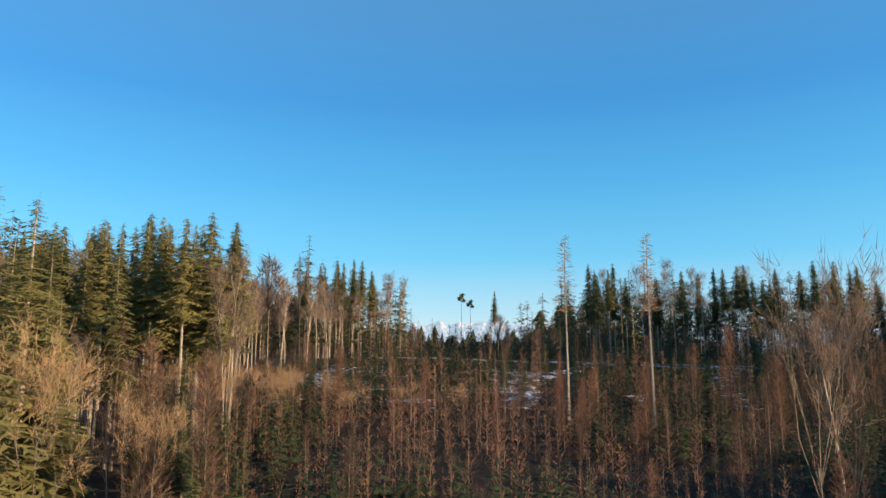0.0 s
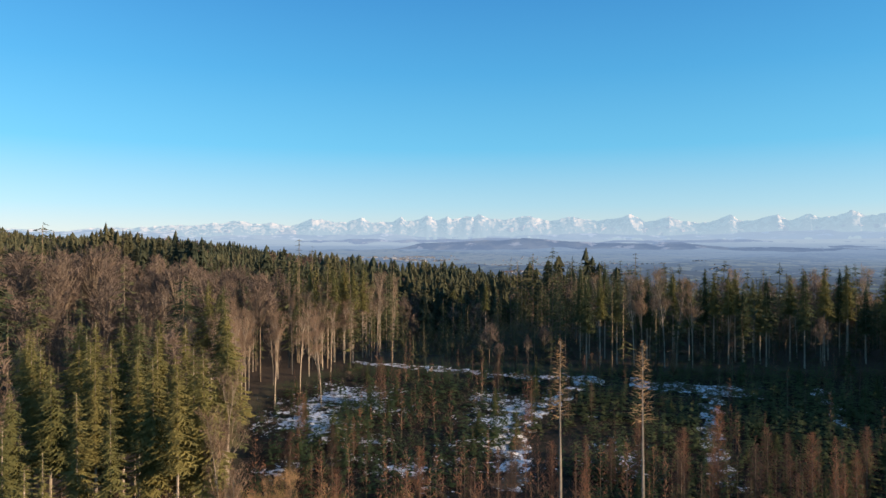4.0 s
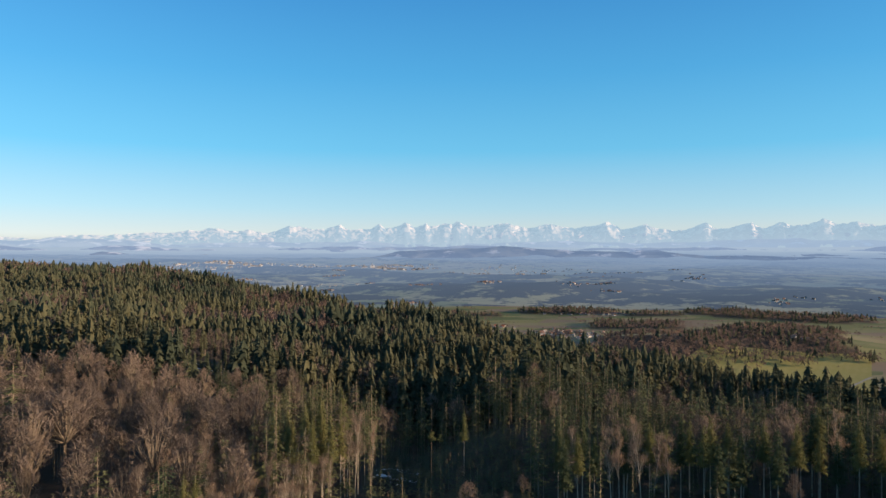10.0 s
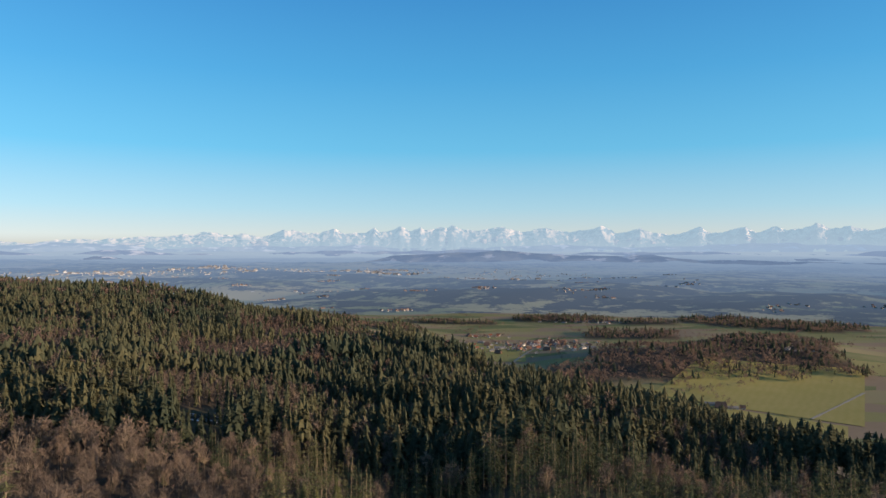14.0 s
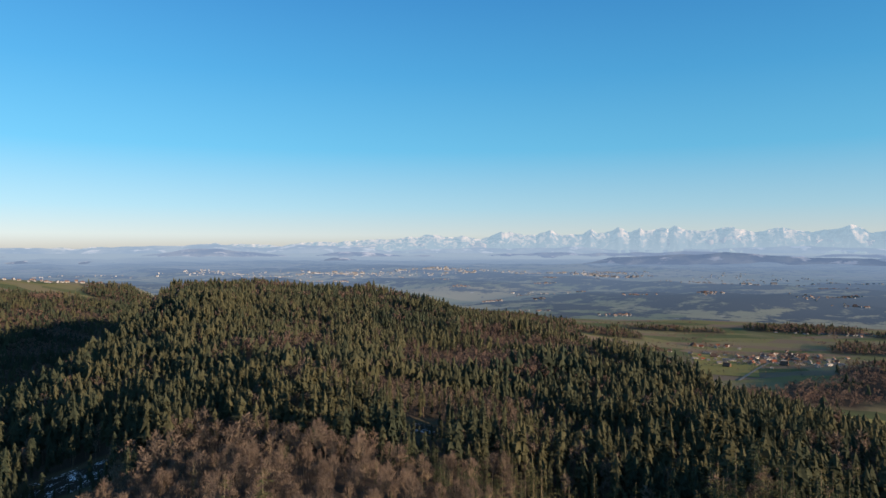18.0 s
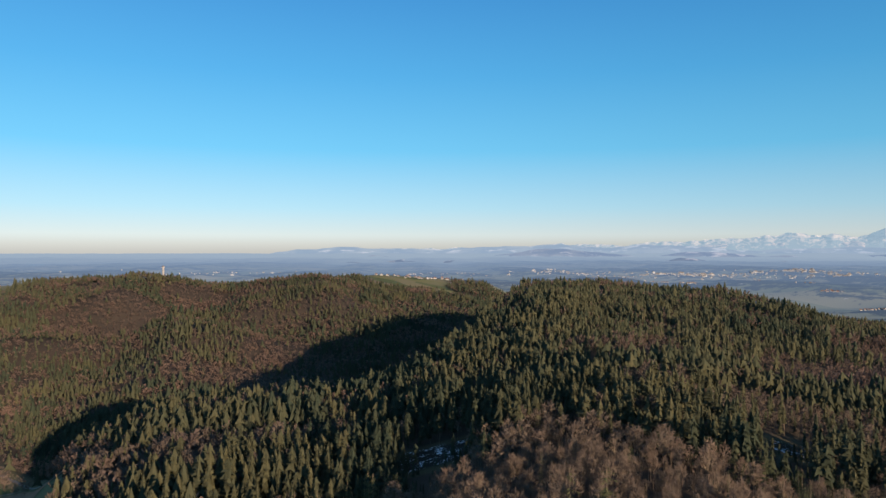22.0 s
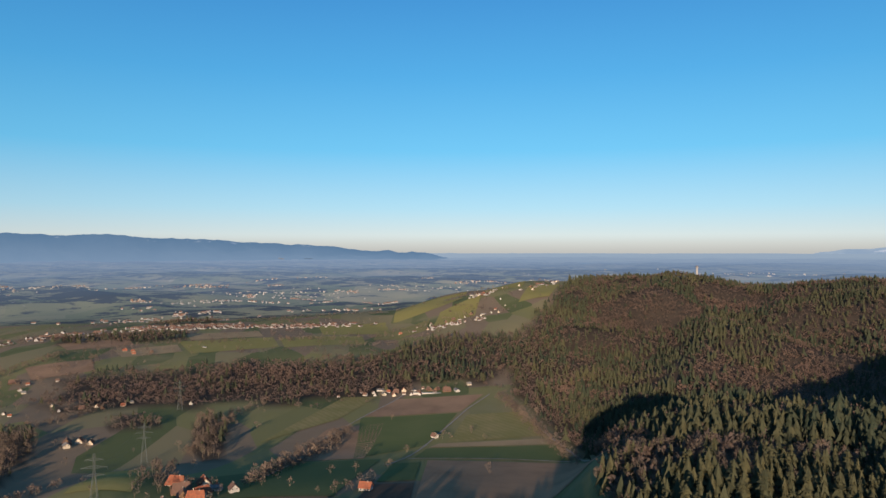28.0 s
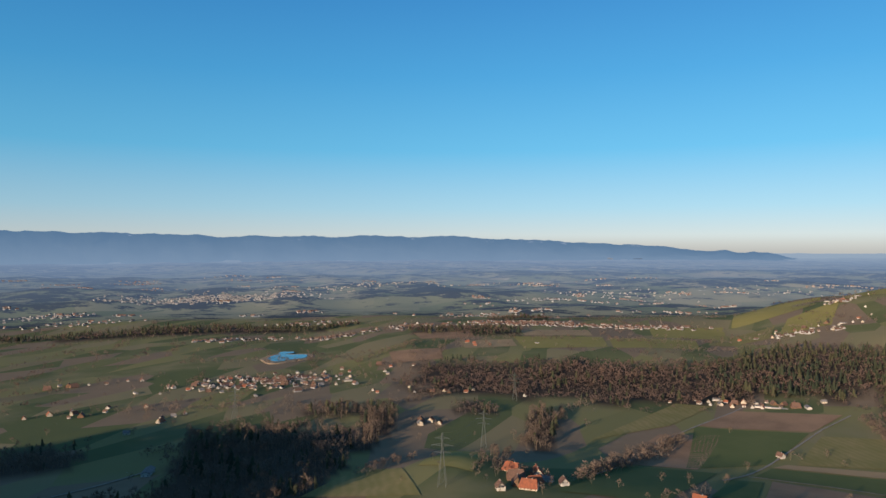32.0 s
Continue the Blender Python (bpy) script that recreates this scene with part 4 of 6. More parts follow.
k = rng.random(4000) < glade(bx, by) * (1 - 0.5 * smooth(110, 130, by))
forest("undergrowth", bx[k], by[k], rng.uniform(0.6, 1.7, int(k.sum())),
       [cat([(*twigs(np.random.default_rng(340 + j), np.random.default_rng(340 + j).normal(0, 0.25, (26, 3)) * (1, 1, 0), np.random.default_rng(341 + j).normal(0, 0.5, (26, 3)) + (0, 0, 1), 0.9, 0.016), 0)]) for j in range(3)],
       [M_BEECH], "brown brambles, dead bracken and brushwood")

ox, oy = rng.uniform(-12, 132, 5200), rng.uniform(160, 240, 5200)
k = rng.random(5200) < 0.75 * smooth(-14, 0, ox) * (1 - smooth(0.1, 0.5, snow_at(ox, oy))) * np.where(oy < 172, (np.abs(oy - 166 + 0.22 * ox) > 4) * (ox < 100), smooth(26, 36, ox) * (0.25 + 0.5 * smooth(-0.2, 0.4, waves(ox, oy, 19, 4))))
ox, oy = spaced(ox[k], oy[k], 2.4)
forest("understory", ox, oy, np.where(oy < 172, 0.55, 1.0) * rng.uniform(2.2, 8.5, len(ox)),
       [cat([(*sprays(np.random.default_rng(380 + j), 30, 0.03, 0.25, 0.12, 0.8, 2, 0.36), 0)]) for j in range(3)] + [cat([(*feathered(np.random.default_rng(385), 46, 0.1, 0.2, 0.9, 0.006), 1)])],
       [M_SPRUCE, M_BEECH], "dark young spruces and brush under the tall trees")

qx, qy = rng.uniform(-16, 48, 5200), rng.uniform(174, 276, 5200)
k = rng.random(5200) < low_wood(qx, qy) * (1 - 0.9 * glade(qx, qy))
qx, qy = spaced(qx[k], qy[k], 2.3)
forest("young_plantation", qx, qy, rng.uniform(3.2, 9.5, len(qx)),
       [cat([(*sprays(np.random.default_rng(360 + j), 26, 0.05, 0.2, 0.12, 0.85, 2, 0.34), 0)]) for j in range(3)] + [cat([(*feathered(np.random.default_rng(365), 40, 0.1, 0.2, 0.9, 0.006), 1)])],
       [M_SPRUCE, M_BEECH], "young plantation of dark firs and brown saplings")

def split_forest(name, x, y, lo, hi, con_shapes, broad_shapes, what, seed, twig=M_CROWNS, thin=0.0, needles=M_SPRUCE):
    rg = np.random.default_rng(seed)
    share_ = broad_share(x, y)
    b = rg.random(len(x)) < share_
    stay = ~(b & (share_ > 0.8) & (rg.random(len(x)) < thin))
    x, y, b = x[stay], y[stay], b[stay]
    h = rg.uniform(lo, hi, len(x)) * (1 + 0.14 * waves(x, y, 50, 11)) * (0.66 + 0.5 * cells(x, y, 75.0, 1.0)[0]) * rg.uniform(0.7, 1.16, len(x)) * (1 - np.where(y > 200, 0.8, 0.62) * low_wood(x, y))
    forest(name + "_conifers", x[~b], y[~b], h[~b], con_shapes, [needles, M_BARK], what + " of dark green spruces")
    forest(name + "_beeches", x[b], y[b], h[b] * 0.86, broad_shapes, [twig, M_BARK], what + " of bare brown beeches")

rest = ~near & (d_ > 66)
mx, my = px[rest], py[rest]
ax_, ay_ = scatter(34000, -37, 80, 215, 470, 12)
ax_, ay_ = spaced(ax_, ay_, 5.2)
wx_, wy_ = np.concatenate([mx, ax_]), np.concatenate([my, ay_])
fine_ = np.hypot(wx_, wy_) < 310
def conifer_tufted(seed, n, base, rad, power, thin=0.5, trunk=True):
    rg = np.random.default_rng(seed)
    parts = [(*skirts(rg, 3, 3, base, rad * 0.9, 0.35, power * 0.8), 0), (*tufts(rg, n, base, rad, 0.5, power, thin, 1, 0.38), 0)]
    if trunk:
        parts.append((*stem(0.009, 0.003, -0.02, min(0.95, base + 0.4), 3, rings=2), 1))
    return cat(parts)

def conifer_boughs(seed, n, base, rad, power, twig_count, thin, trunk=True):
    """A spruce of hanging boughs, for woods that stand fairly near."""
    rg = np.random.default_rng(seed)
    parts = [(*sprays(rg, n, base, rad, 0.26, power, twig_count, thin, 0.25), 0)]
    if twig_count == 1:
        parts.append((*skirts(rg, 4, 4, base, rad * 0.55, 0.35, power), 0))
    if trunk:
        parts.append((*stem(0.009, 0.002, -0.02, 0.96, 3, rings=2), 1))
    return cat(parts)

CON_NEAR = [conifer_boughs(500 + k, (54, 46, 60, 50, 54)[k], (0.22, 0.36, 0.14, 0.3, 0.2)[k], (0.155, 0.14, 0.175, 0.16, 0.135)[k], (0.5, 0.42, 0.62, 0.36, 0.5)[k], 3, 0.55) for k in range(5)]
BRO_NEAR = [vase(520 + k, 520, (0.25, 0.21, 0.28, 0.23)[k], (0.45, 0.5, 0.42, 0.5)[k], 0.0036, (30, 24, 34, 28)[k], (0.075, 0.07, 0.075, 0.078)[k]) for k in range(4)]
split_forest("near_wood", wx_[fine_], wy_[fine_], 17, 28, CON_NEAR, BRO_NEAR, "near wood", 61, M_BEECH, 0.42, M_NEEDLES)
CON_MID = [conifer_boughs(400 + k, (50, 44, 56, 48)[k], (0.3, 0.42, 0.2, 0.36)[k], (0.165, 0.15, 0.19, 0.175)[k], (0.48, 0.4, 0.6, 0.34)[k], 1, 0.5, k == 1) for k in range(4)]
BRO_MID = [vase(420 + k, 118, (0.23, 0.2, 0.26)[k], (0.45, 0.5, 0.42)[k], 0.0100, (15, 12, 17)[k], 0.09) for k in range(3)]
split_forest("second_wood", wx_[~fine_], wy_[~fine_], 17, 27, CON_MID, BRO_MID, "second wood", 66, M_BEECH, 0.42)
cx, cy = scatter(70000, -37, 90, 470, 1050, 13)
cx, cy = spaced(cx, cy, 6.1)
CON_LO = [conifer_tufted(440 + k, (6, 5, 7, 6)[k], (0.2, 0.32, 0.15, 0.26)[k], (0.20, 0.18, 0.215, 0.205)[k], (0.52, 0.42, 0.62, 0.38)[k], 0.42, False) for k in range(4)]
BRO_LO = [vase(450 + k, 34, 0.23, 0.3, 0.022, 8, 0.15, False) for k in range(3)]
split_forest("middle_wood", cx, cy, 16, 23, CON_LO, BRO_LO, "wood on the plateau", 62)
ex, ey = scatter(330000, -37, 146, 1050, 2560, 14)
ex, ey = spaced(ex, ey, 8.0)
CON_FAR = [conifer_far(460 + k, 2, 3, (0.2, 0.1, 0.3, 0.2)[k], trunk=False, rad=(0.22, 0.25, 0.19, 0.21)[k]) for k in range(4)]
BRO_FAR = [vase(470 + k, 13, 0.25, 0.2, 0.048, 6, 0.24, False) for k in range(4)]
split_forest("hill_wood", ex, ey, 14, 23, CON_FAR, BRO_FAR, "wood on the hill", 63)
wx, wy = scatter(12000, 76, 146, 470, 1050, 15)
wx, wy = spaced(wx, wy, 6.2)
split_forest("valley_wood", wx, wy, 16, 26, CON_LO, [vase(480 + k, 60, 0.23, 0.35, 0.016, 10, 0.12) for k in range(3)], "valley wood", 64, M_BEECH)
# trees right of and behind the start, out of view, added for their shade
sx_, sy_ = scatter(16000, -175, -37, 72, 330, 16)
away = (np.hypot(sx_, sy_) > 165) | ((sx_ > 148) & (sy_ < 90))
sx_, sy_ = spaced(sx_[away], sy_[away], 7.0)
ux, uy = scatter(9000, 62, 146, 60, 470, 17)
ux, uy = spaced(ux, uy, 7.0)
# more unseen trees behind the start, added to lengthen the valley shade
vx, vy = scatter(9000, 143, 180, 60, 960, 18)
zx, zy = scatter(9000, -180, -120, 330, 960, 19)
vx, vy = spaced(np.concatenate([vx, zx]), np.concatenate([vy, zy]), 10.0)
ux, uy = np.concatenate([ux, vx]), np.concatenate([uy, vy])
rx, ry = np.concatenate([sx_, ux]), np.concatenate([sy_, uy])
open_ = ~((rx > -170) & (rx < 260) & (ry > -480) & (ry < -170))      # unseen gap left in the wood so that sun reaches the valley farm
rx, ry = rx[open_], ry[open_]
# spruces out of view on the sun's side, added to shade the thicket
ix, iy = rng.uniform(112, 147, 900), rng.uniform(-45, 44, 900)
ix, iy = spaced(ix, iy, 5.5)
forest("east_wood", ix, iy, rng.uniform(23, 28, len(ix)), CON_FAR, [M_SPRUCE, M_BARK], "tall dark spruces added out of view to shade the clearing")
split_forest("rim_wood", rx, ry, 20, 27, CON_FAR, BRO_FAR, "wood on the rim", 65)
print("woods", len(mx) + len(ax_), len(cx), len(ex), len(wx), len(sx_) + len(ux))

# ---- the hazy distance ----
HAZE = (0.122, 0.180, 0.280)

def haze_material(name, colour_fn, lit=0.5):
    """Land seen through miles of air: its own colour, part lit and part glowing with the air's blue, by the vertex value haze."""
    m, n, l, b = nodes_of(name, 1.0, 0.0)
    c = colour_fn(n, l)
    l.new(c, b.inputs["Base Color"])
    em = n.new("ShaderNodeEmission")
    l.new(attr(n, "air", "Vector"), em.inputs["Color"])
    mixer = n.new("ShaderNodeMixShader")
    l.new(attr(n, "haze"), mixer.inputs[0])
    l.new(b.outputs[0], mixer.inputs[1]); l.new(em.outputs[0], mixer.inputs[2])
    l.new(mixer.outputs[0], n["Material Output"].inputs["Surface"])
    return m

def plain_colour(n, l):
    pos = attr(n, "real", "Vector")
    turn = n.new("ShaderNodeMapping"); turn.inputs["Rotation"].default_value = (0, 0, 0.4); turn.inputs["Scale"].default_value = (1 / 520, 1 / 240, 0)
    l.new(pos, turn.inputs[0])
    cell = n.new("ShaderNodeTexVoronoi"); cell.voronoi_dimensions = "2D"; cell.inputs["Scale"].default_value = 1.0
    l.new(turn.outputs[0], cell.inputs["Vector"])
    pick = n.new("ShaderNodeSeparateColor"); l.new(cell.outputs["Color"], pick.inputs[0])
    field = mix_col(n, l, pick.outputs[0], (0.125, 0.140, 0.062), (0.23, 0.21, 0.12))
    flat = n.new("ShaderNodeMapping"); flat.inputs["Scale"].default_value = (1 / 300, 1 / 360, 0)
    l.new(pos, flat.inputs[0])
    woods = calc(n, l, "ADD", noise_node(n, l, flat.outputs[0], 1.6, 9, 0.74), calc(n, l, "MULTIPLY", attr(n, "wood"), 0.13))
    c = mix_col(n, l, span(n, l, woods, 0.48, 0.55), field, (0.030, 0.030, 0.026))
    c = mix_col(n, l, span(n, l, noise_node(n, l, pos, 1 / 90, 3), 0.72, 0.76), c, (0.5, 0.46, 0.42))
    return c

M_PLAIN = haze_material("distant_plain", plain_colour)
FAR_RINGS = np.geomspace(2560, 90000, 96)
aa, dd = np.meshgrid(AZ, FAR_RINGS, indexing="ij")
fxy = polar(aa, dd)
ridge, rise = far_rise(aa, dd, fxy[..., 0], fxy[..., 1])
fz = relief(aa, dd) + rise
fp = np.concatenate([fxy, fz[..., None]], -1).reshape(-1, 3)
# haze painted on as a blue glow whose share grows with distance
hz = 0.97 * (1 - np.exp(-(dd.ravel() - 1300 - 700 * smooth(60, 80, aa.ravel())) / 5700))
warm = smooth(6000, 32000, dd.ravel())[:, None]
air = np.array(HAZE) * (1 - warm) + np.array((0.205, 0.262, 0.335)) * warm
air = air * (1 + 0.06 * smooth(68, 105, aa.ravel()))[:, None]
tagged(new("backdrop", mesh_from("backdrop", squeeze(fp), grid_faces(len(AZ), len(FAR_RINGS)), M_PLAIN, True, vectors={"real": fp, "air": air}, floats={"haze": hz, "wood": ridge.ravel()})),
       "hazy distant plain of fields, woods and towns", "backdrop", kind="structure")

def ridge_noise(az, scale, seed, octaves=6):
    return np.array([1 - 2 * abs(noise.fractal((a * scale, seed, 0.5), 1.0, 2.0, octaves)) for a in az])

def range_of_hills(name, label, az, r, top_px, foot_px, depth, relief_amp, material, air, haze_top, haze_foot, rows=12, seed=1.0, fine=1.0, soft=False, level=EYE_Z, wide=16):
    """A chain seen from the eye: crest and foot as heights over the eye's level, per 1255 of distance."""
    q = np.linspace(0, 1, rows)
    A, Q = np.meshgrid(az, q, indexing="ij")
    lump = np.array([[noise.fractal((a * fine, b * 2.0, seed), 1.0, 2.0, 3) for b in q] for a in az])
    R = r - depth * (1 - Q) + relief_amp * lump * (1 - 0.2 * Q)
    H = foot_px + (top_px[:, None] - foot_px) * (Q ** 0.85) + lump * 5 * (Q * (1 - Q) * 4) * (top_px.max() - foot_px) / 50
    p = np.concatenate([polar(A, R), (level + H / 1255 * R)[..., None]], -1).reshape(-1, 3)
    # painted haze again: glow share and air colour run from foot to crest
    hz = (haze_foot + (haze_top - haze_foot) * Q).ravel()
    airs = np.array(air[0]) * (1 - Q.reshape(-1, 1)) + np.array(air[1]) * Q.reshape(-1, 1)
    steep = np.stack([A.ravel() * wide, Q.ravel() * 100, np.zeros(A.size)], -1)
    me = mesh_from(name, p, grid_faces(len(az), rows), material, soft, vectors={"real": steep, "air": airs}, floats={"haze": hz, "crest": Q.ravel()})
    return tagged(new(name, me), label, "backdrop", kind="structure")

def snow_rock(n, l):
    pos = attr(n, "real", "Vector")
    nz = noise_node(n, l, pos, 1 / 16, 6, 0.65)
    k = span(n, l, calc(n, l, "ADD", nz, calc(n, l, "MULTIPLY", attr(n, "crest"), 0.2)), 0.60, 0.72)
    # rock paled and blued for haze, snow warmed as if sunlit
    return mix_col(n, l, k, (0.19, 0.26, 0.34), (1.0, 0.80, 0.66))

def jura_woods(n, l):
    pos = attr(n, "real", "Vector")
    nz = noise_node(n, l, pos, 1 / 20, 5)
    s = calc(n, l, "MULTIPLY", span(n, l, nz, 0.62, 0.68), span(n, l, attr(n, "crest"), 0.8, 0.95))
    return mix_col(n, l, s, (0.06, 0.075, 0.07), (0.6, 0.62, 0.66))

M_SNOW = haze_material("alpine_snow", snow_rock)
def foot_woods(n, l):
    pos = attr(n, "real", "Vector")
    nz = noise_node(n, l, pos, 1 / 22, 5)
    c = mix_col(n, l, span(n, l, noise_node(n, l, pos, 1 / 40, 5), 0.42, 0.6), (0.04, 0.05, 0.05), (0.20, 0.20, 0.15))
    return mix_col(n, l, calc(n, l, "MULTIPLY", span(n, l, nz, 0.56, 0.64), span(n, l, attr(n, "crest"), 0.45, 0.8)), c, (0.60, 0.58, 0.56))

M_FOOT = haze_material("foothill_woods", foot_woods)
M_JURA = haze_material("jura_woods", jura_woods)

fa = np.arange(-38, 54, 0.09)
crest = np.interp(fa, [-38, -29, -24.5, -20, -16, -11.5, -8.2, -4, -1.2, 0.5, 4.5, 8.3, 11.2, 14, 18, 22, 26, 28.3, 31, 34, 37, 40, 44, 47, 54],
                  [39, 38, 36, 33, 36, 39, 39, 40, 39, 40, 34, 33, 33, 30, 31, 25, 21, 16, 18, 17, 13, 13, 11, 9, 3])
for pa, ph, pw in ((9.8, 10, 1.1), (6.48, 11, 0.75), (3.32, 8, 0.5), (1.31, 9, 0.9), (-0.33, 8, 0.5), (-2.89, 10, 0.9), (-6.8, 5, 1.2), (-10.1, 4, 0.8), (-13.0, 5, 0.9), (-14.9, 9, 1.1),
                   (-17.8, 10, 0.9), (-22.1, 10, 0.9), (-25.4, 5, 0.7), (-27.5, 7, 0.7), (-30.0, 7, 0.9), (-31.8, 6, 0.7), (-35, 6, 1.0), (16, 3, 1.4), (33.0, 4, 0.7)):
    crest = crest + ph * np.maximum(0, 1 - np.abs(fa - pa) / np.where(fa > pa, pw * 1.7, pw)) ** 1.3
rough_crest = (4.0 * np.array([noise.fractal((a * 0.9, 3.3, 0), 1.0, 2.0, 5) for a in fa]) + 2.5 * (ridge_noise(fa, 0.45, 5.1) - 0.5)) * np.interp(fa, [-38, 15, 30, 54], [1, 1, 0.5, 0.3])
ALP_Z = 98.0
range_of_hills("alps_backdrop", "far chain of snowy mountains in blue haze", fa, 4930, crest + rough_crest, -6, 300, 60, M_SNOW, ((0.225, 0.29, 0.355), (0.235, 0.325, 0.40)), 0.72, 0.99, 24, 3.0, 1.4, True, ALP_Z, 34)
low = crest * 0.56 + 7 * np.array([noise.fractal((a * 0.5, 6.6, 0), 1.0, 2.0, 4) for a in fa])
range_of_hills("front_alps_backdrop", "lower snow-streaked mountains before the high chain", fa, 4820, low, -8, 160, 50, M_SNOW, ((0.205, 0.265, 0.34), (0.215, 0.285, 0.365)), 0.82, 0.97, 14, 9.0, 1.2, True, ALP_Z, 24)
fb = np.arange(-38, 66, 0.12)
def rolling(scale, seed, octaves=4):
    return np.array([noise.fractal((a * scale, seed, 0), 1.0, 2.0, octaves) for a in fb])
h0 = 13 + 7 * rolling(0.16, 4.4) + np.interp(fb, [-38, 0, 20, 30, 45, 54, 66], [-3, -1, 0, 1, 0, -5, -26])
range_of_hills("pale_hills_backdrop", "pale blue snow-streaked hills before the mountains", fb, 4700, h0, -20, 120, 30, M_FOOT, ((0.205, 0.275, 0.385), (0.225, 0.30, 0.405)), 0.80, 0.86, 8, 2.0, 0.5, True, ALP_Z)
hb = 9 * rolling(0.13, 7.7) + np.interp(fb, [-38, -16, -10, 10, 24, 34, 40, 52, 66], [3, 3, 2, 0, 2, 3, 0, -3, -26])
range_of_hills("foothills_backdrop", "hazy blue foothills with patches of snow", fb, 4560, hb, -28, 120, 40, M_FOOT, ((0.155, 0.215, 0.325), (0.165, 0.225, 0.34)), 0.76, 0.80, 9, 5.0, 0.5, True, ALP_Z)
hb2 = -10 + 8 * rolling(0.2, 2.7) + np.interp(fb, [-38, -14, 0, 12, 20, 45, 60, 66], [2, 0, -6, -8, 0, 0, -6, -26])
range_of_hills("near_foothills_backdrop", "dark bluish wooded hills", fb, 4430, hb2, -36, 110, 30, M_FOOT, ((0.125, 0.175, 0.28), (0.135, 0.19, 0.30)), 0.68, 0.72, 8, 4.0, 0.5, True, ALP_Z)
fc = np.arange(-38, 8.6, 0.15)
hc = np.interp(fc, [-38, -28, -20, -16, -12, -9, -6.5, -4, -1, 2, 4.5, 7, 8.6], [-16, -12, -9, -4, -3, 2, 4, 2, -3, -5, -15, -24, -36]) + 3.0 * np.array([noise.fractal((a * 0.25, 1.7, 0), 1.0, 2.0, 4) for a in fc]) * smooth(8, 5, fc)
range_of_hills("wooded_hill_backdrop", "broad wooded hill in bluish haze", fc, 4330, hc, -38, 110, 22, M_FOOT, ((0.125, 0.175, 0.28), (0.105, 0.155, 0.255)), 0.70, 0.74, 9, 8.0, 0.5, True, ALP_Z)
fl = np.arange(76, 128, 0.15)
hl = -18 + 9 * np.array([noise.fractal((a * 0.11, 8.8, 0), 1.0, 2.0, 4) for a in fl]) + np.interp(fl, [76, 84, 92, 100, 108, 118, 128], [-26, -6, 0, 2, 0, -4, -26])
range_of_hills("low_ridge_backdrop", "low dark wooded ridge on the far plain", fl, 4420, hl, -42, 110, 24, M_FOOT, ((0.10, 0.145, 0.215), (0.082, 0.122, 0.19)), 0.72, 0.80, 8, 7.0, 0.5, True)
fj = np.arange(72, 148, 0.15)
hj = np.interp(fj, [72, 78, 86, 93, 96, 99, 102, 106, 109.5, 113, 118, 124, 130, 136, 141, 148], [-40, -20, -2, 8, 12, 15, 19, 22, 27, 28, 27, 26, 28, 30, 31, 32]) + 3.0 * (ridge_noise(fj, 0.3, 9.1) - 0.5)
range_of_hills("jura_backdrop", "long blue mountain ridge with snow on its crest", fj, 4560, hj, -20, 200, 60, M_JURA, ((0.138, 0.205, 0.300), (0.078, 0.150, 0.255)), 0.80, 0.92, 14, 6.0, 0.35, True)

# ---- fields, lanes and water on the low ground ----
def at_polar(az, d):
    p = polar(np.float64(az), np.float64(d))
    return float(p[0]), float(p[1])

def drape(name, corners, material, label, category, lift=0.6, nu=26, nv=26):
    """A sheet laid on the ground between four corners (heading, distance)."""
    c = np.array([at_polar(*q) for q in corners])
    u, v = np.meshgrid(np.linspace(0, 1, nu), np.linspace(0, 1, nv), indexing="ij")
    u, v = u[..., None], v[..., None]
    xy = c[0] * (1 - u) * (1 - v) + c[1] * u * (1 - v) + c[2] * u * v + c[3] * (1 - u) * v
    z = ground_z(xy[..., 0], xy[..., 1]) + lift
    p = np.concatenate([xy, z[..., None]], -1).reshape(-1, 3)
    return tagged(new(name, mesh_from(name, squeeze(p), grid_faces(nu, nv), material, True)), label, category, kind="structure")

def tilled(name, c1, c2, angle, pitch=7.0, grassy=0.0):
    """Drilled or ploughed land: faint parallel rows and damp patches."""
    m, n, l, b = nodes_of(name, 0.95, 0.04)
    pos = n.new("ShaderNodeNewGeometry").outputs["Position"]
    turn = n.new("ShaderNodeMapping"); turn.inputs["Rotation"].default_value = (0, 0, angle)
    l.new(pos, turn.inputs[0])
    w = n.new("ShaderNodeTexWave"); w.inputs["Scale"].default_value = 1 / pitch; w.inputs["Distortion"].default_value = 5.0
    w.inputs["Detail"].default_value = 2
    l.new(turn.outputs[0], w.inputs["Vector"])
    patch = noise_node(n, l, pos, 1 / 45, 4)
    fine = noise_node(n, l, pos, 0.8, 4)
    f = calc(n, l, "ADD", calc(n, l, "MULTIPLY", w.outputs["Fac"], 0.14), calc(n, l, "ADD", calc(n, l, "MULTIPLY", patch, 0.8), calc(n, l, "MULTIPLY", fine, 0.25)))
    l.new(mix_col(n, l, span(n, l, f, 0.4, 0.95), c1, c2), b.inputs["Base Color"])
    add_bump(n, l, b, fine, 0.2, 0.5)
    return m

T_SOIL = tilled("ploughed_soil", (0.29, 0.185, 0.118), (0.17, 0.11, 0.072), 0.3)
T_DARK = tilled("dark_soil", (0.11, 0.075, 0.055), (0.075, 0.052, 0.04), 0.9)
T_GREEN = tilled("winter_wheat", (0.092, 0.112, 0.045), (0.118, 0.130, 0.055), 0.2, 24)
T_OLIVE = tilled("olive_meadow", (0.17, 0.155, 0.062), (0.26, 0.205, 0.10), 1.1, 30)
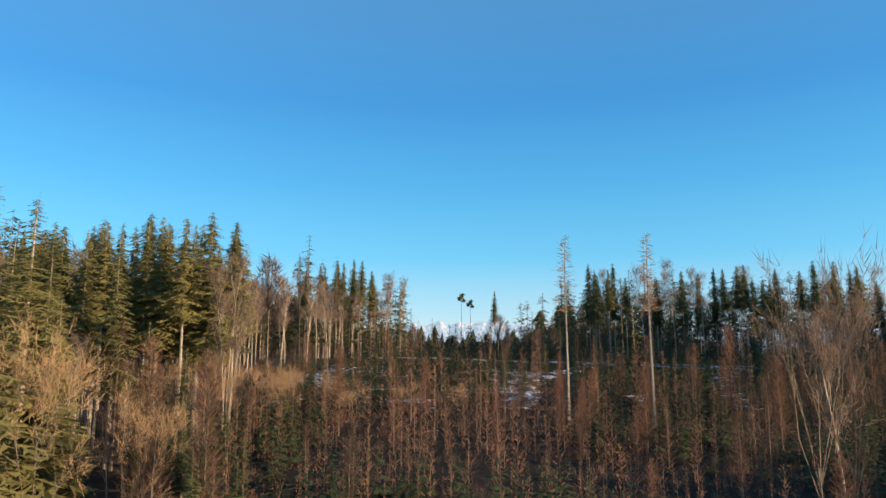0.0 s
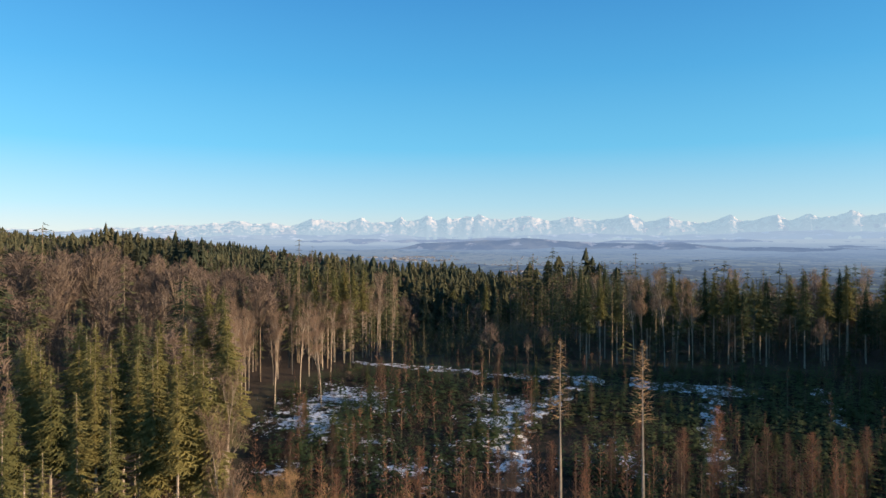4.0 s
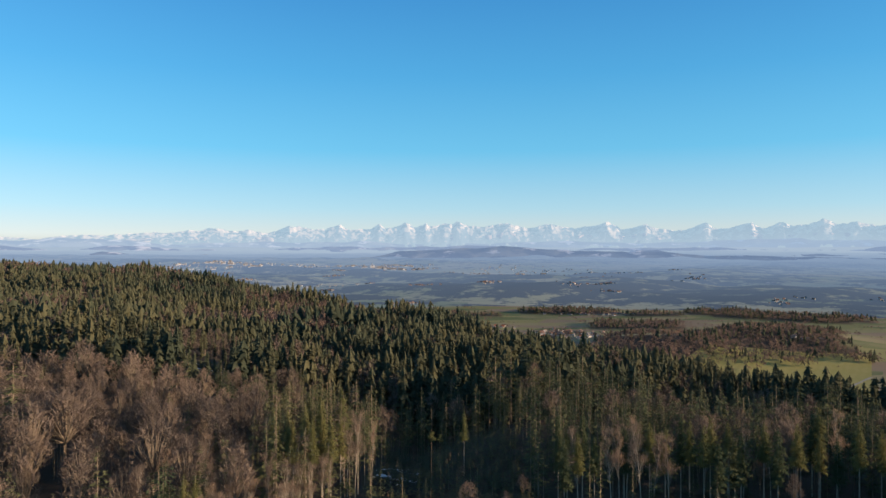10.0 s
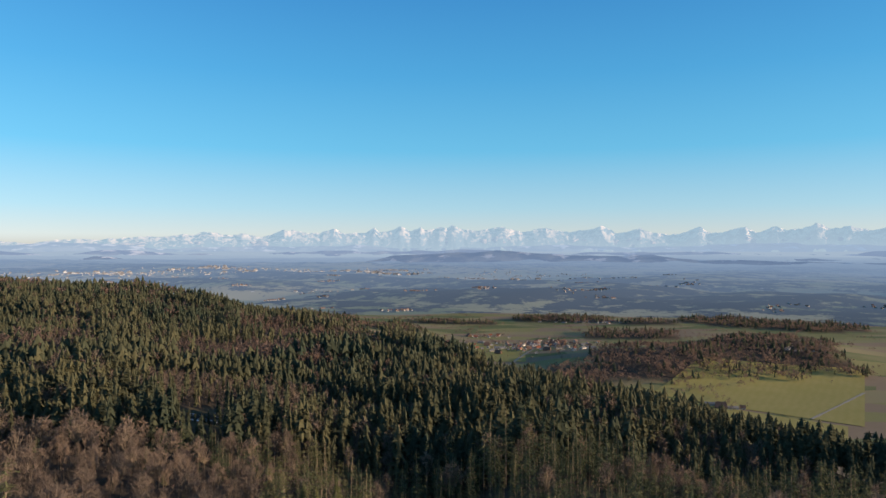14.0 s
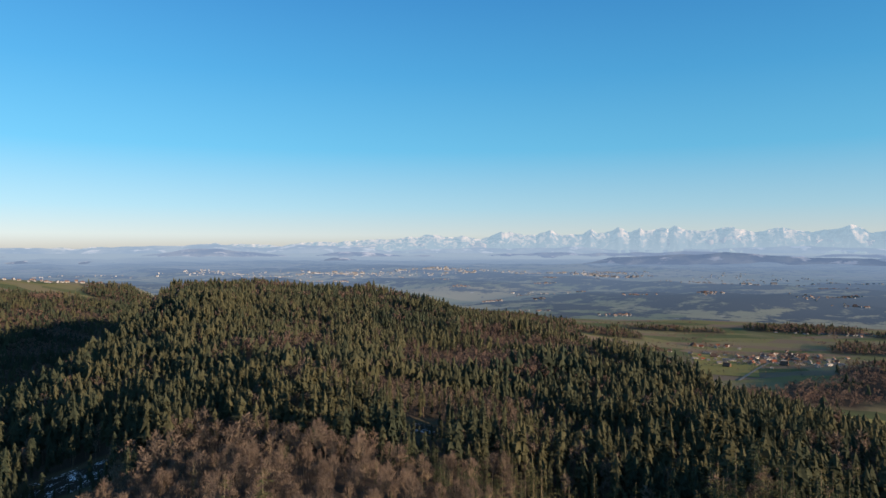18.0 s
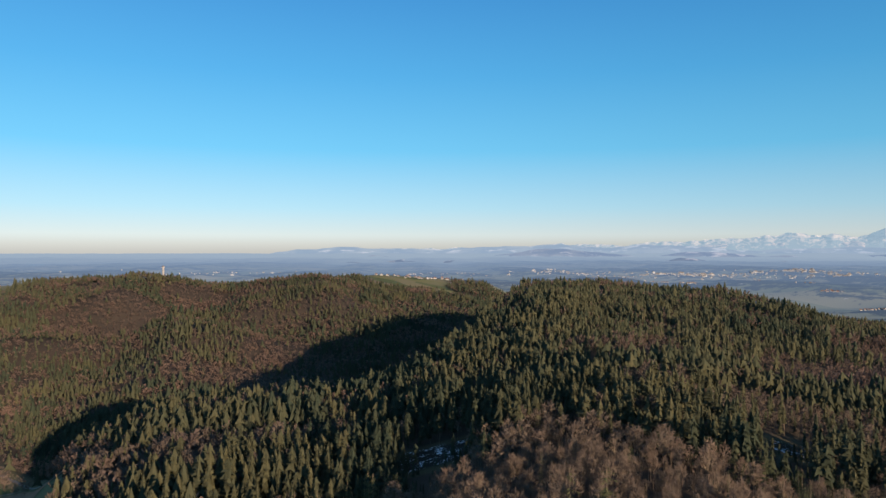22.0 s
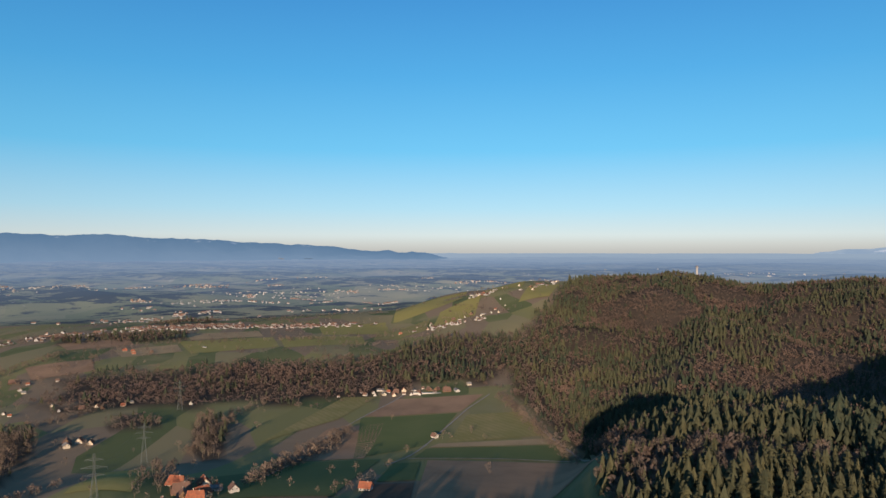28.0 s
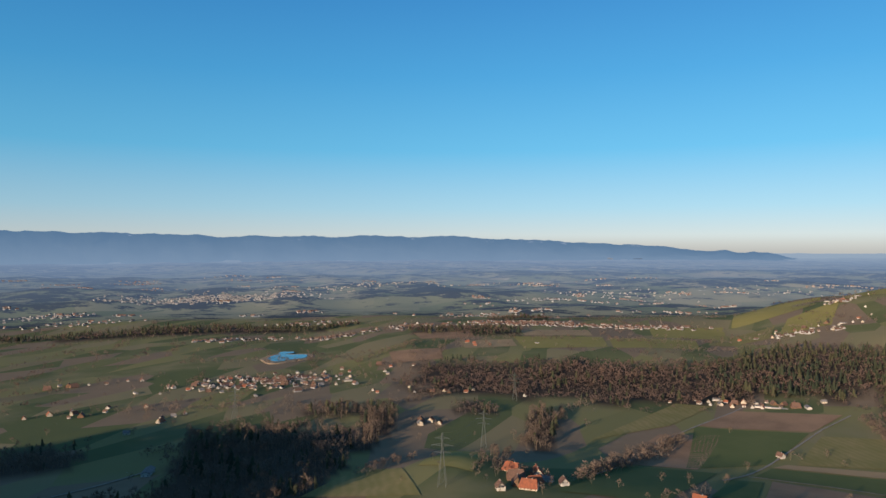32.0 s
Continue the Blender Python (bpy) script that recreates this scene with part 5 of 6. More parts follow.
T_BRIGHT = tilled("bright_meadow", (0.215, 0.19, 0.066), (0.25, 0.212, 0.085), 0.6, 40)
T_STUBBLE = tilled("stubble", (0.30, 0.22, 0.13), (0.22, 0.16, 0.10), 0.25)

FIELDS = [
    ("ploughed_field", [(87.8, 1160), (80.7, 1160), (82.6, 1054), (90.4, 1044)], T_SOIL, "wide brown ploughed field by the farm"),
    ("wheat_field", [(90.6, 1038), (82.8, 1046), (85.2, 880), (91.2, 812)], T_GREEN, "green winter wheat field"),
    ("ploughed_field", [(93.2, 976), (88.6, 1004), (90.4, 808), (97.4, 800)], T_SOIL, "brown ploughed strip between green fields"),
    ("meadow", [(97.4, 786), (89.0, 800), (92.8, 590), (100.9, 600)], T_GREEN, "green meadow with small trees"),
    ("meadow", [(82.0, 1034), (78.0, 1046), (75.4, 924), (83.6, 890)], T_OLIVE, "olive grass field below the wood"),
    ("stubble_field", [(84.3, 884), (75.2, 908), (75.0, 880), (85.2, 864)], T_STUBBLE, "narrow pale stubble strip"),
    ("wheat_field", [(85.3, 858), (75.0, 874), (73.6, 800), (86.4, 806)], T_GREEN, "green strip of winter wheat"),
    ("ploughed_field", [(85.2, 788), (73.2, 788), (69.6, 590), (86.2, 590)], T_SOIL, "large brown field with tree shadows"),
    ("ploughed_field", [(89.6, 640), (86.3, 652), (86.6, 585), (91.0, 580)], T_DARK, "small dark freshly ploughed plot"),
    ("meadow", [(88.0, 768), (85.8, 776), (86.3, 664), (89.4, 650)], T_GREEN, "square green meadow by a lane"),
    ("meadow", [(98.5, 922), (92.0, 1180), (89.4, 1180), (92.4, 1030)], T_OLIVE, "grass slope above the hedge"),
    ("meadow", [(112.2, 690), (110.0, 840), (105.8, 830), (107.8, 640)], T_BRIGHT, "sunlit rounded yellow-green meadow"),
    ("meadow", [(121.6, 644), (116.8, 745), (113.6, 700), (112.0, 590)], T_OLIVE, "dull olive pasture on a knoll"),
    ("meadow", [(84.2, 2040), (80.9, 2080), (81.4, 1860), (84.8, 1830)], T_BRIGHT, "sunlit yellow-green pasture below the hamlet"),
    ("meadow", [(80.6, 2290), (77.2, 2310), (77.6, 2120), (81.0, 2100)], T_BRIGHT, "bright pasture on the rounded slope"),
    ("meadow", [(77.0, 2120), (74.6, 2100), (75.4, 1900), (77.9, 1900)], T_BRIGHT, "sunny meadow at the wood's edge"),
    ("meadow", [(89.2, 1980), (85.0, 2010), (85.4, 1800), (89.6, 1760)], T_OLIVE, "olive slope with scattered trees"),
    ("meadow", [(104.5, 1810), (97.5, 1840), (97.0, 1640), (103.6, 1600)], T_BRIGHT, "long sunlit meadow above the wood"),
    ("stubble_field", [(109.0, 1720), (104.6, 1760), (104.2, 1640), (108.4, 1600)], T_STUBBLE, "pale brown stubble field"),
    ("ploughed_field", [(114.6, 1560), (110.4, 1600), (110.2, 1480), (114.2, 1440)], T_SOIL, "reddish brown ploughed field"),
    ("meadow", [(97.0, 1820), (90.5, 1850), (90.2, 1660), (96.6, 1620)], T_BRIGHT, "broad sunny meadow above the long wood"),
    ("stubble_field", [(104.0, 1960), (98.6, 1990), (98.2, 1860), (103.6, 1830)], T_STUBBLE, "pale stubble strip by the village"),
    ("meadow", [(94.0, 2080), (88.6, 2120), (88.2, 1900), (93.6, 1870)], T_BRIGHT, "yellow-green pasture beside the hamlet"),
    ("ploughed_field", [(112.6, 1880), (108.0, 1920), (107.6, 1790), (112.0, 1760)], T_SOIL, "brown ploughed strip below the village"),
    ("meadow", [(87.8, 2330), (82.0, 2360), (82.4, 2140), (88.0, 2100)], T_BRIGHT, "sunlit slope under the hilltop farms"),
    ("meadow", [(-22.4, 1460), (-33.0, 1560), (-33.0, 1090), (-18.5, 1190)], T_BRIGHT, "sunlit valley meadow"),
    ("meadow", [(-12.9, 1180), (-18.4, 1180), (-32.0, 1080), (-32.0, 985)], T_BRIGHT, "long green field at the forest foot"),
    ("meadow", [(-4.0, 1815), (-8.7, 1705), (-8.9, 1456), (-4.9, 1496)], T_BRIGHT, "bright meadow beside the village"),
]
for f in FIELDS:
    drape(f[0], f[1], f[2], f[3], "field")

M_GRAVEL = plain("gravel", (0.27, 0.245, 0.21), (0.18, 0.16, 0.135), 3.0)
def trodden():
    """Thin snow broken by mud and dead grass."""
    m, n, l, b = nodes_of("trodden_snow", 0.9, 0.1)
    pos = n.new("ShaderNodeNewGeometry").outputs["Position"]
    a, f = noise_node(n, l, pos, 0.35, 4), noise_node(n, l, pos, 1.6, 5, 0.7)
    k = span(n, l, calc(n, l, "ADD", a, calc(n, l, "MULTIPLY", f, 0.8)), 0.86, 1.0)
    l.new(mix_col(n, l, k, (0.09, 0.07, 0.045), (0.70, 0.73, 0.80)), b.inputs["Base Color"])
    add_bump(n, l, b, f, 0.1)
    return m
M_SNOWY = trodden()

def lane(name, pts, width, material, label, lift=0.9, polar_pts=True):
    """A strip of road along a line of plan points."""
    p = np.array([at_polar(*q) for q in pts]) if polar_pts else np.array(pts, float)
    t = np.linspace(0, len(p) - 1, 14 * (len(p) - 1) + 1)
    # smooth the corners a little
    x, y = np.interp(t, range(len(p)), p[:, 0]), np.interp(t, range(len(p)), p[:, 1])
    for _ in range(4):
        x[1:-1], y[1:-1] = (x[:-2] + 2 * x[1:-1] + x[2:]) / 4, (y[:-2] + 2 * y[1:-1] + y[2:]) / 4
    dx, dy = np.gradient(x), np.gradient(y)
    n = np.hypot(dx, dy)
    if material is M_SNOWY:
        x, y = x + 0.9 * np.sin(np.arange(len(x)) * 0.9), y + 0.9 * np.cos(np.arange(len(x)) * 1.3)
    wob = 1 + 0.18 * np.sin(np.arange(len(x)) * 1.7) + 0.12 * np.sin(np.arange(len(x)) * 0.61)
    ex, ey = -dy / n * width / 2 * wob, dx / n * width / 2 * wob
    rows = []
    for s in (-1, -0.3, 0.3, 1):
        rows.append(np.stack([x + ex * s, y + ey * s, ground_z(x + ex * s, y + ey * s) + lift + (0.05 if abs(s) < 1 else -0.1)], -1))
    pp = np.stack(rows, 1)
    return tagged(new(name, mesh_from(name, squeeze(pp.reshape(-1, 3)), grid_faces(len(x), 4), material, True)), label, "road", kind="structure")

lane("lane", [(80.2, 1160), (82.0, 1070), (84.5, 922), (86.8, 812), (88.6, 755)], 2.6, M_GRAVEL, "pale gravel farm track between fields")
lane("lane", [(86.8, 800), (80, 800), (73.4, 795)], 3, M_GRAVEL, "straight field track")
lane("lane", [(75.8, 938), (73.4, 830), (70.5, 660), (68.5, 560)], 3.6, M_GRAVEL, "grey road along the forest edge")
lane("lane", [(87.2, 1186), (90.2, 1052), (93.9, 912), (98.0, 700)], 2.6, M_GRAVEL, "lane beside the hedge")
lane("lane", [(139.2, 786), (136.0, 804), (133.1, 834)], 3, M_GRAVEL, "pale path to a shed")
lane("lane", [(-33.0, 1340), (-29.7, 1104)], 4, M_GRAVEL, "field path across the meadow")
lane("lane", [(-10.0, 1760), (-9.0, 1600), (-7.5, 1420)], 6, M_GRAVEL, "road out of the village")
lane("forest_track", [(25, 163), (35, 160), (26, 149), (19.5, 140), (15.6, 133.5), (13.7, 126), (12, 116), (10, 104)], 3.6, M_SNOWY, "snow-covered forest track through the clearing", 0.25, False)
lane("forest_track", [(-22, 176), (-13, 173), (-5, 169.5), (4, 166.5), (12, 163.5), (20, 161.5), (28, 160.5), (35, 160)], 3.8, M_SNOWY, "snowy track along the back of the clearing", 0.25, False)
lane("forest_track", [(42, 157), (50, 154.5), (58, 152), (68, 150)], 7.0, M_SNOWY, "snowy timber landing with wheel ruts", 0.25, False)
lane("forest_track", [(60, 152), (56, 146), (51, 134), (46, 120), (43, 106)], 3.2, M_SNOWY, "narrow snowy skid trail", 0.25, False)
lane("forest_track", [(81, 152), (78, 142), (74, 129)], 2.6, M_SNOWY, "short snowy rut between young firs", 0.25, False)

def pond():
    m, n, l, b = nodes_of("pond_water", 0.08, 0.5)
    b.inputs["Base Color"].default_value = (0.03, 0.10, 0.16, 1)
    sand = plain("sand_bank", (0.36, 0.26, 0.17), (0.26, 0.19, 0.12), 12)
    cx, cy = at_polar(122.7, 1612)
    for name, r, material, label, z, (ox, oy) in (("gravel_bank", 1.32, sand, "bare sandy bank round the pond", 0.7, (0, 0)), ("pond", 1.0, m, "blue gravel-pit pond", 1.3, (0, 0)),
                                        ("pond", 0.42, m, "small blue side pond", 1.3, (-60, -40))):
        a = np.linspace(0, 6.2832, 41)[:-1]
        rr = r * (1 + 0.12 * np.sin(3 * a + 1) + 0.07 * np.sin(5 * a))
        x, y = cx + ox + 52 * rr * np.cos(a), cy + oy + 40 * rr * np.sin(a)
        z0 = float(ground_z(np.float64(cx), np.float64(cy)))
        bm = bmesh.new()
        bm.faces.new([bm.verts.new((p, q, z0 + z + 1.2)) for p, q in zip(x, y)])
        if name == "gravel_bank":
            low = [bm.verts.new((cx + (p - cx) * 1.15, cy + (q - cy) * 1.15, z0 - 3)) for p, q in zip(x, y)]
            bm.verts.ensure_lookup_table()
            for k in range(40):
                bm.faces.new((bm.verts[k], low[k], low[(k + 1) % 40], bm.verts[(k + 1) % 40]))
        me = bpy.data.meshes.new(name)
        bm.to_mesh(me); bm.free()
        me.materials.append(material)
        tagged(new(name, me), label, "pond" if name == "pond" else "ground", kind="structure")
pond()

# ---- houses ----
M_WALLS = [plain("render_white", (0.52, 0.49, 0.44), (0.36, 0.34, 0.31), 3), plain("dark_timber", (0.20, 0.12, 0.075), (0.12, 0.075, 0.05), 2), plain("render_cream", (0.52, 0.45, 0.35), (0.42, 0.36, 0.28), 3)]
M_ROOFS = [plain("red_tiles", (0.31, 0.105, 0.055), (0.17, 0.07, 0.048), 1.5), plain("brown_tiles", (0.17, 0.10, 0.075), (0.11, 0.07, 0.055), 1.5), plain("grey_roof", (0.20, 0.19, 0.19), (0.13, 0.125, 0.125), 2)]
M_PANE = plain("window_glass", (0.03, 0.035, 0.045), (0.02, 0.025, 0.03), 1, rough=0.15, spec=0.5)
M_STONE = plain("chimney_stone", (0.34, 0.28, 0.24), (0.24, 0.20, 0.17), 0.6)

def boxed(bm, x0, x1, y0, y1, z0, z1):
    v = [bm.verts.new(c) for c in ((x0, y0, z0), (x1, y0, z0), (x1, y1, z0), (x0, y1, z0), (x0, y0, z1), (x1, y0, z1), (x1, y1, z1), (x0, y1, z1))]
    for f in ((3, 2, 1, 0), (4, 5, 6, 7), (0, 1, 5, 4), (1, 2, 6, 5), (2, 3, 7, 6), (3, 0, 4, 7)):
        bm.faces.new([v[i] for i in f])

def done(name, bm, material):
    me = bpy.data.meshes.new(name)
    bmesh.ops.recalc_face_normals(bm, faces=bm.faces)
    bm.to_mesh(me); bm.free()
    me.materials.append(material)
    return me

def house_master(label, group, length, depth, eaves, ridge, wall, roof, hip=0.0, floors=2):
    root = tagged(new("house"), label, "house", group)
    L, W = length / 2, depth / 2
    bm = bmesh.new()
    v = [bm.verts.new(c) for c in ((-L, -W, -1.5), (L, -W, -1.5), (L, W, -1.5), (-L, W, -1.5), (-L, -W, eaves), (L, -W, eaves), (L, W, eaves), (-L, W, eaves),
                                   (-L, 0, ridge - 0.25), (L, 0, ridge - 0.25))]
    for f in ((0, 1, 5, 4), (2, 3, 7, 6), (1, 2, 6, 9, 5), (3, 0, 4, 8, 7)):
        bm.faces.new([v[i] for i in f])
    part("wall", done("wall", bm, wall), root)
    # roof: two slabs with overhang and thickness, the ends cut back a little where hipped
    bm = bmesh.new()
    o, th = 0.9, 0.35
    fall = (ridge - eaves) / W
    for s in (-1, 1):
        top = [(-L - o + hip, 0, ridge), (L + o - hip, 0, ridge), (L + o, s * (W + o), eaves - fall * o), (-L - o, s * (W + o), eaves - fall * o)]
        t = [bm.verts.new((x, y, z + th)) for x, y, z in top]
        u = [bm.verts.new(c) for c in top]
        bm.faces.new(t); bm.faces.new(u[::-1])
        for k in range(4):
            bm.faces.new((t[k], u[k], u[(k + 1) % 4], t[(k + 1) % 4]))
    top_part = part("roof", done("roof", bm, roof), root)
    bm = bmesh.new(); boxed(bm, L * 0.3, L * 0.3 + 0.9, -0.5, 0.5, ridge - 1.0, ridge + 1.3)
    part("chimney", done("chimney", bm, M_STONE), top_part, "stone chimney")
    bm = bmesh.new(); boxed(bm, -0.55, 0.55, -0.06, 0.06, 0, 1.5)
    wm = done("window", bm, M_PANE)
    n = max(2, int(length // 4))
    for s in (-1, 1):
        for k in range(n):
            w = part("window", wm, root); w.location = (-L + length * (k + 0.5) / n, s * (W + 0.05), 1.0)
    for k in (-0.5, 0.5):
        for s in (-1, 1):
            w = part("window", wm, root); w.location = (s * (L + 0.05), W * k, 1.2 + (2.6 if floors > 1 else 0)); w.rotation_euler = (0, 0, math.pi / 2)
    bm = bmesh.new(); boxed(bm, -0.6, 0.6, -0.08, 0.08, -0.1, 2.1)
    d = part("door", done("door", bm, M_WALLS[1]), root); d.location = (length * 0.12, -W - 0.07, 0)
    return root

HOUSES = [house_master("white rendered house with a red tiled gable roof", "village houses", 12, 9, 3.9, 8.6, M_WALLS[0], M_ROOFS[0]),
          house_master("white house with a dark brown tiled roof", "village houses", 11, 9, 4.2, 8.8, M_WALLS[0], M_ROOFS[1]),
          house_master("big old timber farmhouse under a broad brown hipped roof", "farmhouses", 22, 15, 3.6, 12.5, M_WALLS[1], M_ROOFS[1], hip=3.0),
          house_master("farmhouse with a broad orange-red hipped roof", "farmhouses", 20, 13, 3.4, 11.0, M_WALLS[2], M_ROOFS[0], hip=2.5),
          house_master("cream house with a grey roof", "village houses", 13, 10, 4.6, 8.8, M_WALLS[2], M_ROOFS[2]),
          house_master("long low farm shed with a grey roof", "barns", 26, 11, 4.5, 7.0, M_WALLS[0], M_ROOFS[2], floors=1)]
HOUSE_SPOTS = [[] for _ in HOUSES]
# heading, distance, half widths, count, share of farmhouses
VILLAGES = [(-9.0, 1700, 4.2, 70, 56, 0.4), (-0.6, 1750, 3.8, 90, 15, 0.3), (-24, 1128, 0.9, 16, 4, 0.6), (-29.4, 1640, 0.9, 35, 5, 0.5), (-5.8, 1960, 1.6, 30, 10, 0.3),
            (124.2, 1320, 6.6, 60, 84, 0.1), (137.5, 1440, 3.0, 22, 8, 0.3), (136, 1185, 4.6, 26, 9, 0.7), (131.6, 1075, 1.6, 38, 5, 0.5), (111.7, 980, 1.0, 16, 4, 0.9),
            (110.2, 1188, 5.0, 20, 9, 0.4), (103.6, 618, 1.8, 20, 7, 0.6), (86.9, 1203, 2.5, 15, 24, 0.3), (83.2, 1840, 3.3, 40, 18, 0.3), (80.6, 2090, 1.2, 50, 10, 0.2), (77.2, 2120, 2.2, 70, 9, 0.5), (79.5, 1900, 1.6, 70, 6, 0.4), (114.2, 1420, 1.2, 12, 3, 0.5), (107, 1650, 3.0, 60, 5, 0.6)]
vr = np.random.default_rng(77)
taken = []
for va, vd, ha, hd, count, farm in VILLAGES:
    made = tries = 0
    while made < count and tries < 900:
        tries += 1
        a, d = va + ha * vr.normal(0, 0.55), vd + hd * vr.normal(0, 0.6)
        x, y = at_polar(a, d)
        if any(math.hypot(x - p, y - q) < 14 for p, q in taken):
            continue
        taken.append((x, y)); made += 1
        k = int(vr.choice([2, 3] if va > 0 else [2, 5])) if vr.random() < farm else int(vr.choice([0, 1, 1, 1, 4, 4, 5] if va > 0 else [1, 4, 4, 1, 0]))
        HOUSE_SPOTS[k].append((x, y, vr.choice([0, 90]) + va + vr.normal(0, 14)))
HOUSE_SPOTS[1].append((*at_polar(84.65, 914), 40.0))
HOUSE_SPOTS[3].append((*at_polar(102.6, 655), 20.0)); HOUSE_SPOTS[3].append((*at_polar(104.6, 660), 75.0)); HOUSE_SPOTS[0].append((*at_polar(101.6, 640), 30.0))
HOUSE_SPOTS[0].append((*at_polar(90.2, 615), 70.0))
HOUSE_SPOTS[5].append((*at_polar(132.85, 826), 30.0))
for k, spots in enumerate(HOUSE_SPOTS):
    poses = [pose(x, y, float(ground_z(np.float64(x), np.float64(y))) + 0.1, 0, 0, a) for x, y, a in spots]
    poses = [m @ Matrix.Scale(float(vr.uniform(0.55, 0.85)) * (0.95 if m.translation.y > 1000 else 0.66 if m.translation.length > 1600 else 0.74 if m.translation.length > 1150 else 0.85 if m.translation.length > 900 else 1.05), 4) for m in poses]
    for m in poses[1:]:
        copy_thing(HOUSES[k], m)
    if poses:
        HOUSES[k].matrix_basis = poses[0]

M_FARWALL = plain("far_render", (0.40, 0.39, 0.38), (0.20, 0.20, 0.20), 40)
# pale walls dimmed and blued in their colour to stand for haze
M_BLOCK = plain("hazed_pale_concrete", (0.46, 0.46, 0.47), (0.22, 0.24, 0.27), 60)

def box_shape(L, W, e, r):
    """A gabled house as one low shape: walls (0), roof (1)."""
    v = np.array([(-L, -W, -0.2), (L, -W, -0.2), (L, W, -0.2), (-L, W, -0.2), (-L, -W, e), (L, -W, e), (L, W, e), (-L, W, e), (-L * 1.06, 0, r), (L * 1.06, 0, r),
                  (-L * 1.06, -W * 1.1, e - .04), (L * 1.06, -W * 1.1, e - .04), (L * 1.06, W * 1.1, e - .04), (-L * 1.06, W * 1.1, e - .04)], float)
    f = np.array([(0, 1, 5), (0, 5, 4), (2, 3, 7), (2, 7, 6), (1, 2, 6), (1, 6, 5), (3, 0, 4), (3, 4, 7), (5, 6, 9), (7, 4, 8), (10, 11, 9), (10, 9, 8), (12, 13, 8), (12, 8, 9)])
    return v, f, np.array([0] * 10 + [1] * 4)

def far_houses(name, spots, roof, label, lo, hi, wall=M_FARWALL):
    """Towns too far off to tell house from house."""
    rg = np.random.default_rng(len(spots))
    X, Y = [], []
    for va, vd, ha, hd, count in spots:
        p = polar(va + ha * rg.normal(0, 0.5, count), vd + hd * rg.normal(0, 0.5, count))
        X.append(p[:, 0]); Y.append(p[:, 1])
    X, Y = np.concatenate(X), np.concatenate(Y)
    return forest(name, X, Y, rg.uniform(lo, hi, len(X)), [box_shape(0.8, 0.6, 0.46, 1.05), box_shape(1.1, 0.62, 0.42, 0.95)], [wall, roof], label, category="town")

far_houses("far_village", [(-14.5, 2360, 3.2, 40, 60), (104, 2150, 4.2, 70, 190), (99, 2110, 6.5, 45, 110), (94.5, 2080, 3.4, 40, 60), (112, 2050, 4, 60, 60), (119, 1980, 3, 40, 40), (126, 2000, 4, 50, 40), (-9.8, 1790, 3.6, 80, 70), (124, 1335, 6, 70, 70), (81.0, 2080, 1.4, 40, 12), (83, 1800, 3, 24, 22), (75.5, 2150, 1.6, 50, 8), (43.6, 2600, 3.4, 60, 30), (120.4, 2400, 3.2, 45, 40), (107, 2650, 6, 120, 50), (138, 2600, 5, 80, 36), (93, 2900, 4, 100, 20), (7.4, 2900, 2, 60, 10)],
           M_ROOFS[1], "far village of white houses with brown roofs", 4, 6.5)
far_houses("far_town", [(128, 3800, 6.5, 330, 600), (119, 4400, 4, 250, 60), (134, 3500, 2.4, 120, 60), (140, 3000, 2.5, 90, 40), (112, 4700, 4, 300, 60), (96, 4300, 5, 260, 70), (103, 3600, 4, 160, 40), (85, 4800, 6, 300, 50)],
           M_ROOFS[2], "far town of pale blocks and roofs", 3.5, 7)
hm = np.random.default_rng(66)
far_houses("far_hamlets", [(hm.uniform(74, 145), hm.uniform(2550, 6500), hm.uniform(0.4, 1.8), hm.uniform(20, 90), int(hm.integers(6, 30))) for _ in range(70)]
           + [(hm.uniform(-34, 30), hm.uniform(2700, 6500), hm.uniform(0.3, 1.4), hm.uniform(20, 90), int(hm.integers(5, 22))) for _ in range(45)],
           M_ROOFS[1], "far hamlets of white houses among fields", 4, 7.5)
far_houses("far_city", [(2.2, 7300, 3.6, 300, 170), (9, 7400, 4, 500, 150), (16, 7300, 4, 600, 170), (23, 7200, 4, 600, 170), (31, 7200, 5, 600, 120), (-9, 7000, 5, 500, 70), (-13, 5600, 4, 260, 60), (-18, 4700, 2.5, 120, 30), (7, 4300, 2, 90, 24), (42, 7200, 6, 500, 60), (60, 8000, 8, 600, 60)],
           M_ROOFS[2], "far city of pale blocks along the valley", 5, 10, M_BLOCK)
far_houses("tower_blocks", [(2.6, 7000, 2.6, 120, 40), (13, 7300, 5, 300, 26), (24, 7300, 4, 300, 20), (-8, 6200, 3, 200, 16)], M_ROOFS[2], "white tower blocks of the far city", 13, 22, M_BLOCK)

# ---- pylons, cables and the lookout tower ----
M_STEEL = plain("galvanised_steel", (0.10, 0.115, 0.11), (0.07, 0.08, 0.08), 2, rough=0.6)

def rods(segs, r):
    return limb_mesh([(np.array(a, float), np.array(b, float), r, r) for a, b in segs], 4)

def beam(points, r):
    """One bent bar through the points, upright in the main."""
    p = np.array(points, float)
    ring = np.array([(r, r, 0), (-r, r, 0), (-r, -r, 0), (r, -r, 0)])
    v = (p[:, None] + ring[None]).reshape(-1, 3)
    f = []
    for k in range(len(p) - 1):
        for j in range(4):
            a, b = 4 * k + j, 4 * k + (j + 1) % 4
            f += [(a, b, b + 4), (a, b + 4, a + 4)]
    return v, np.array(f)

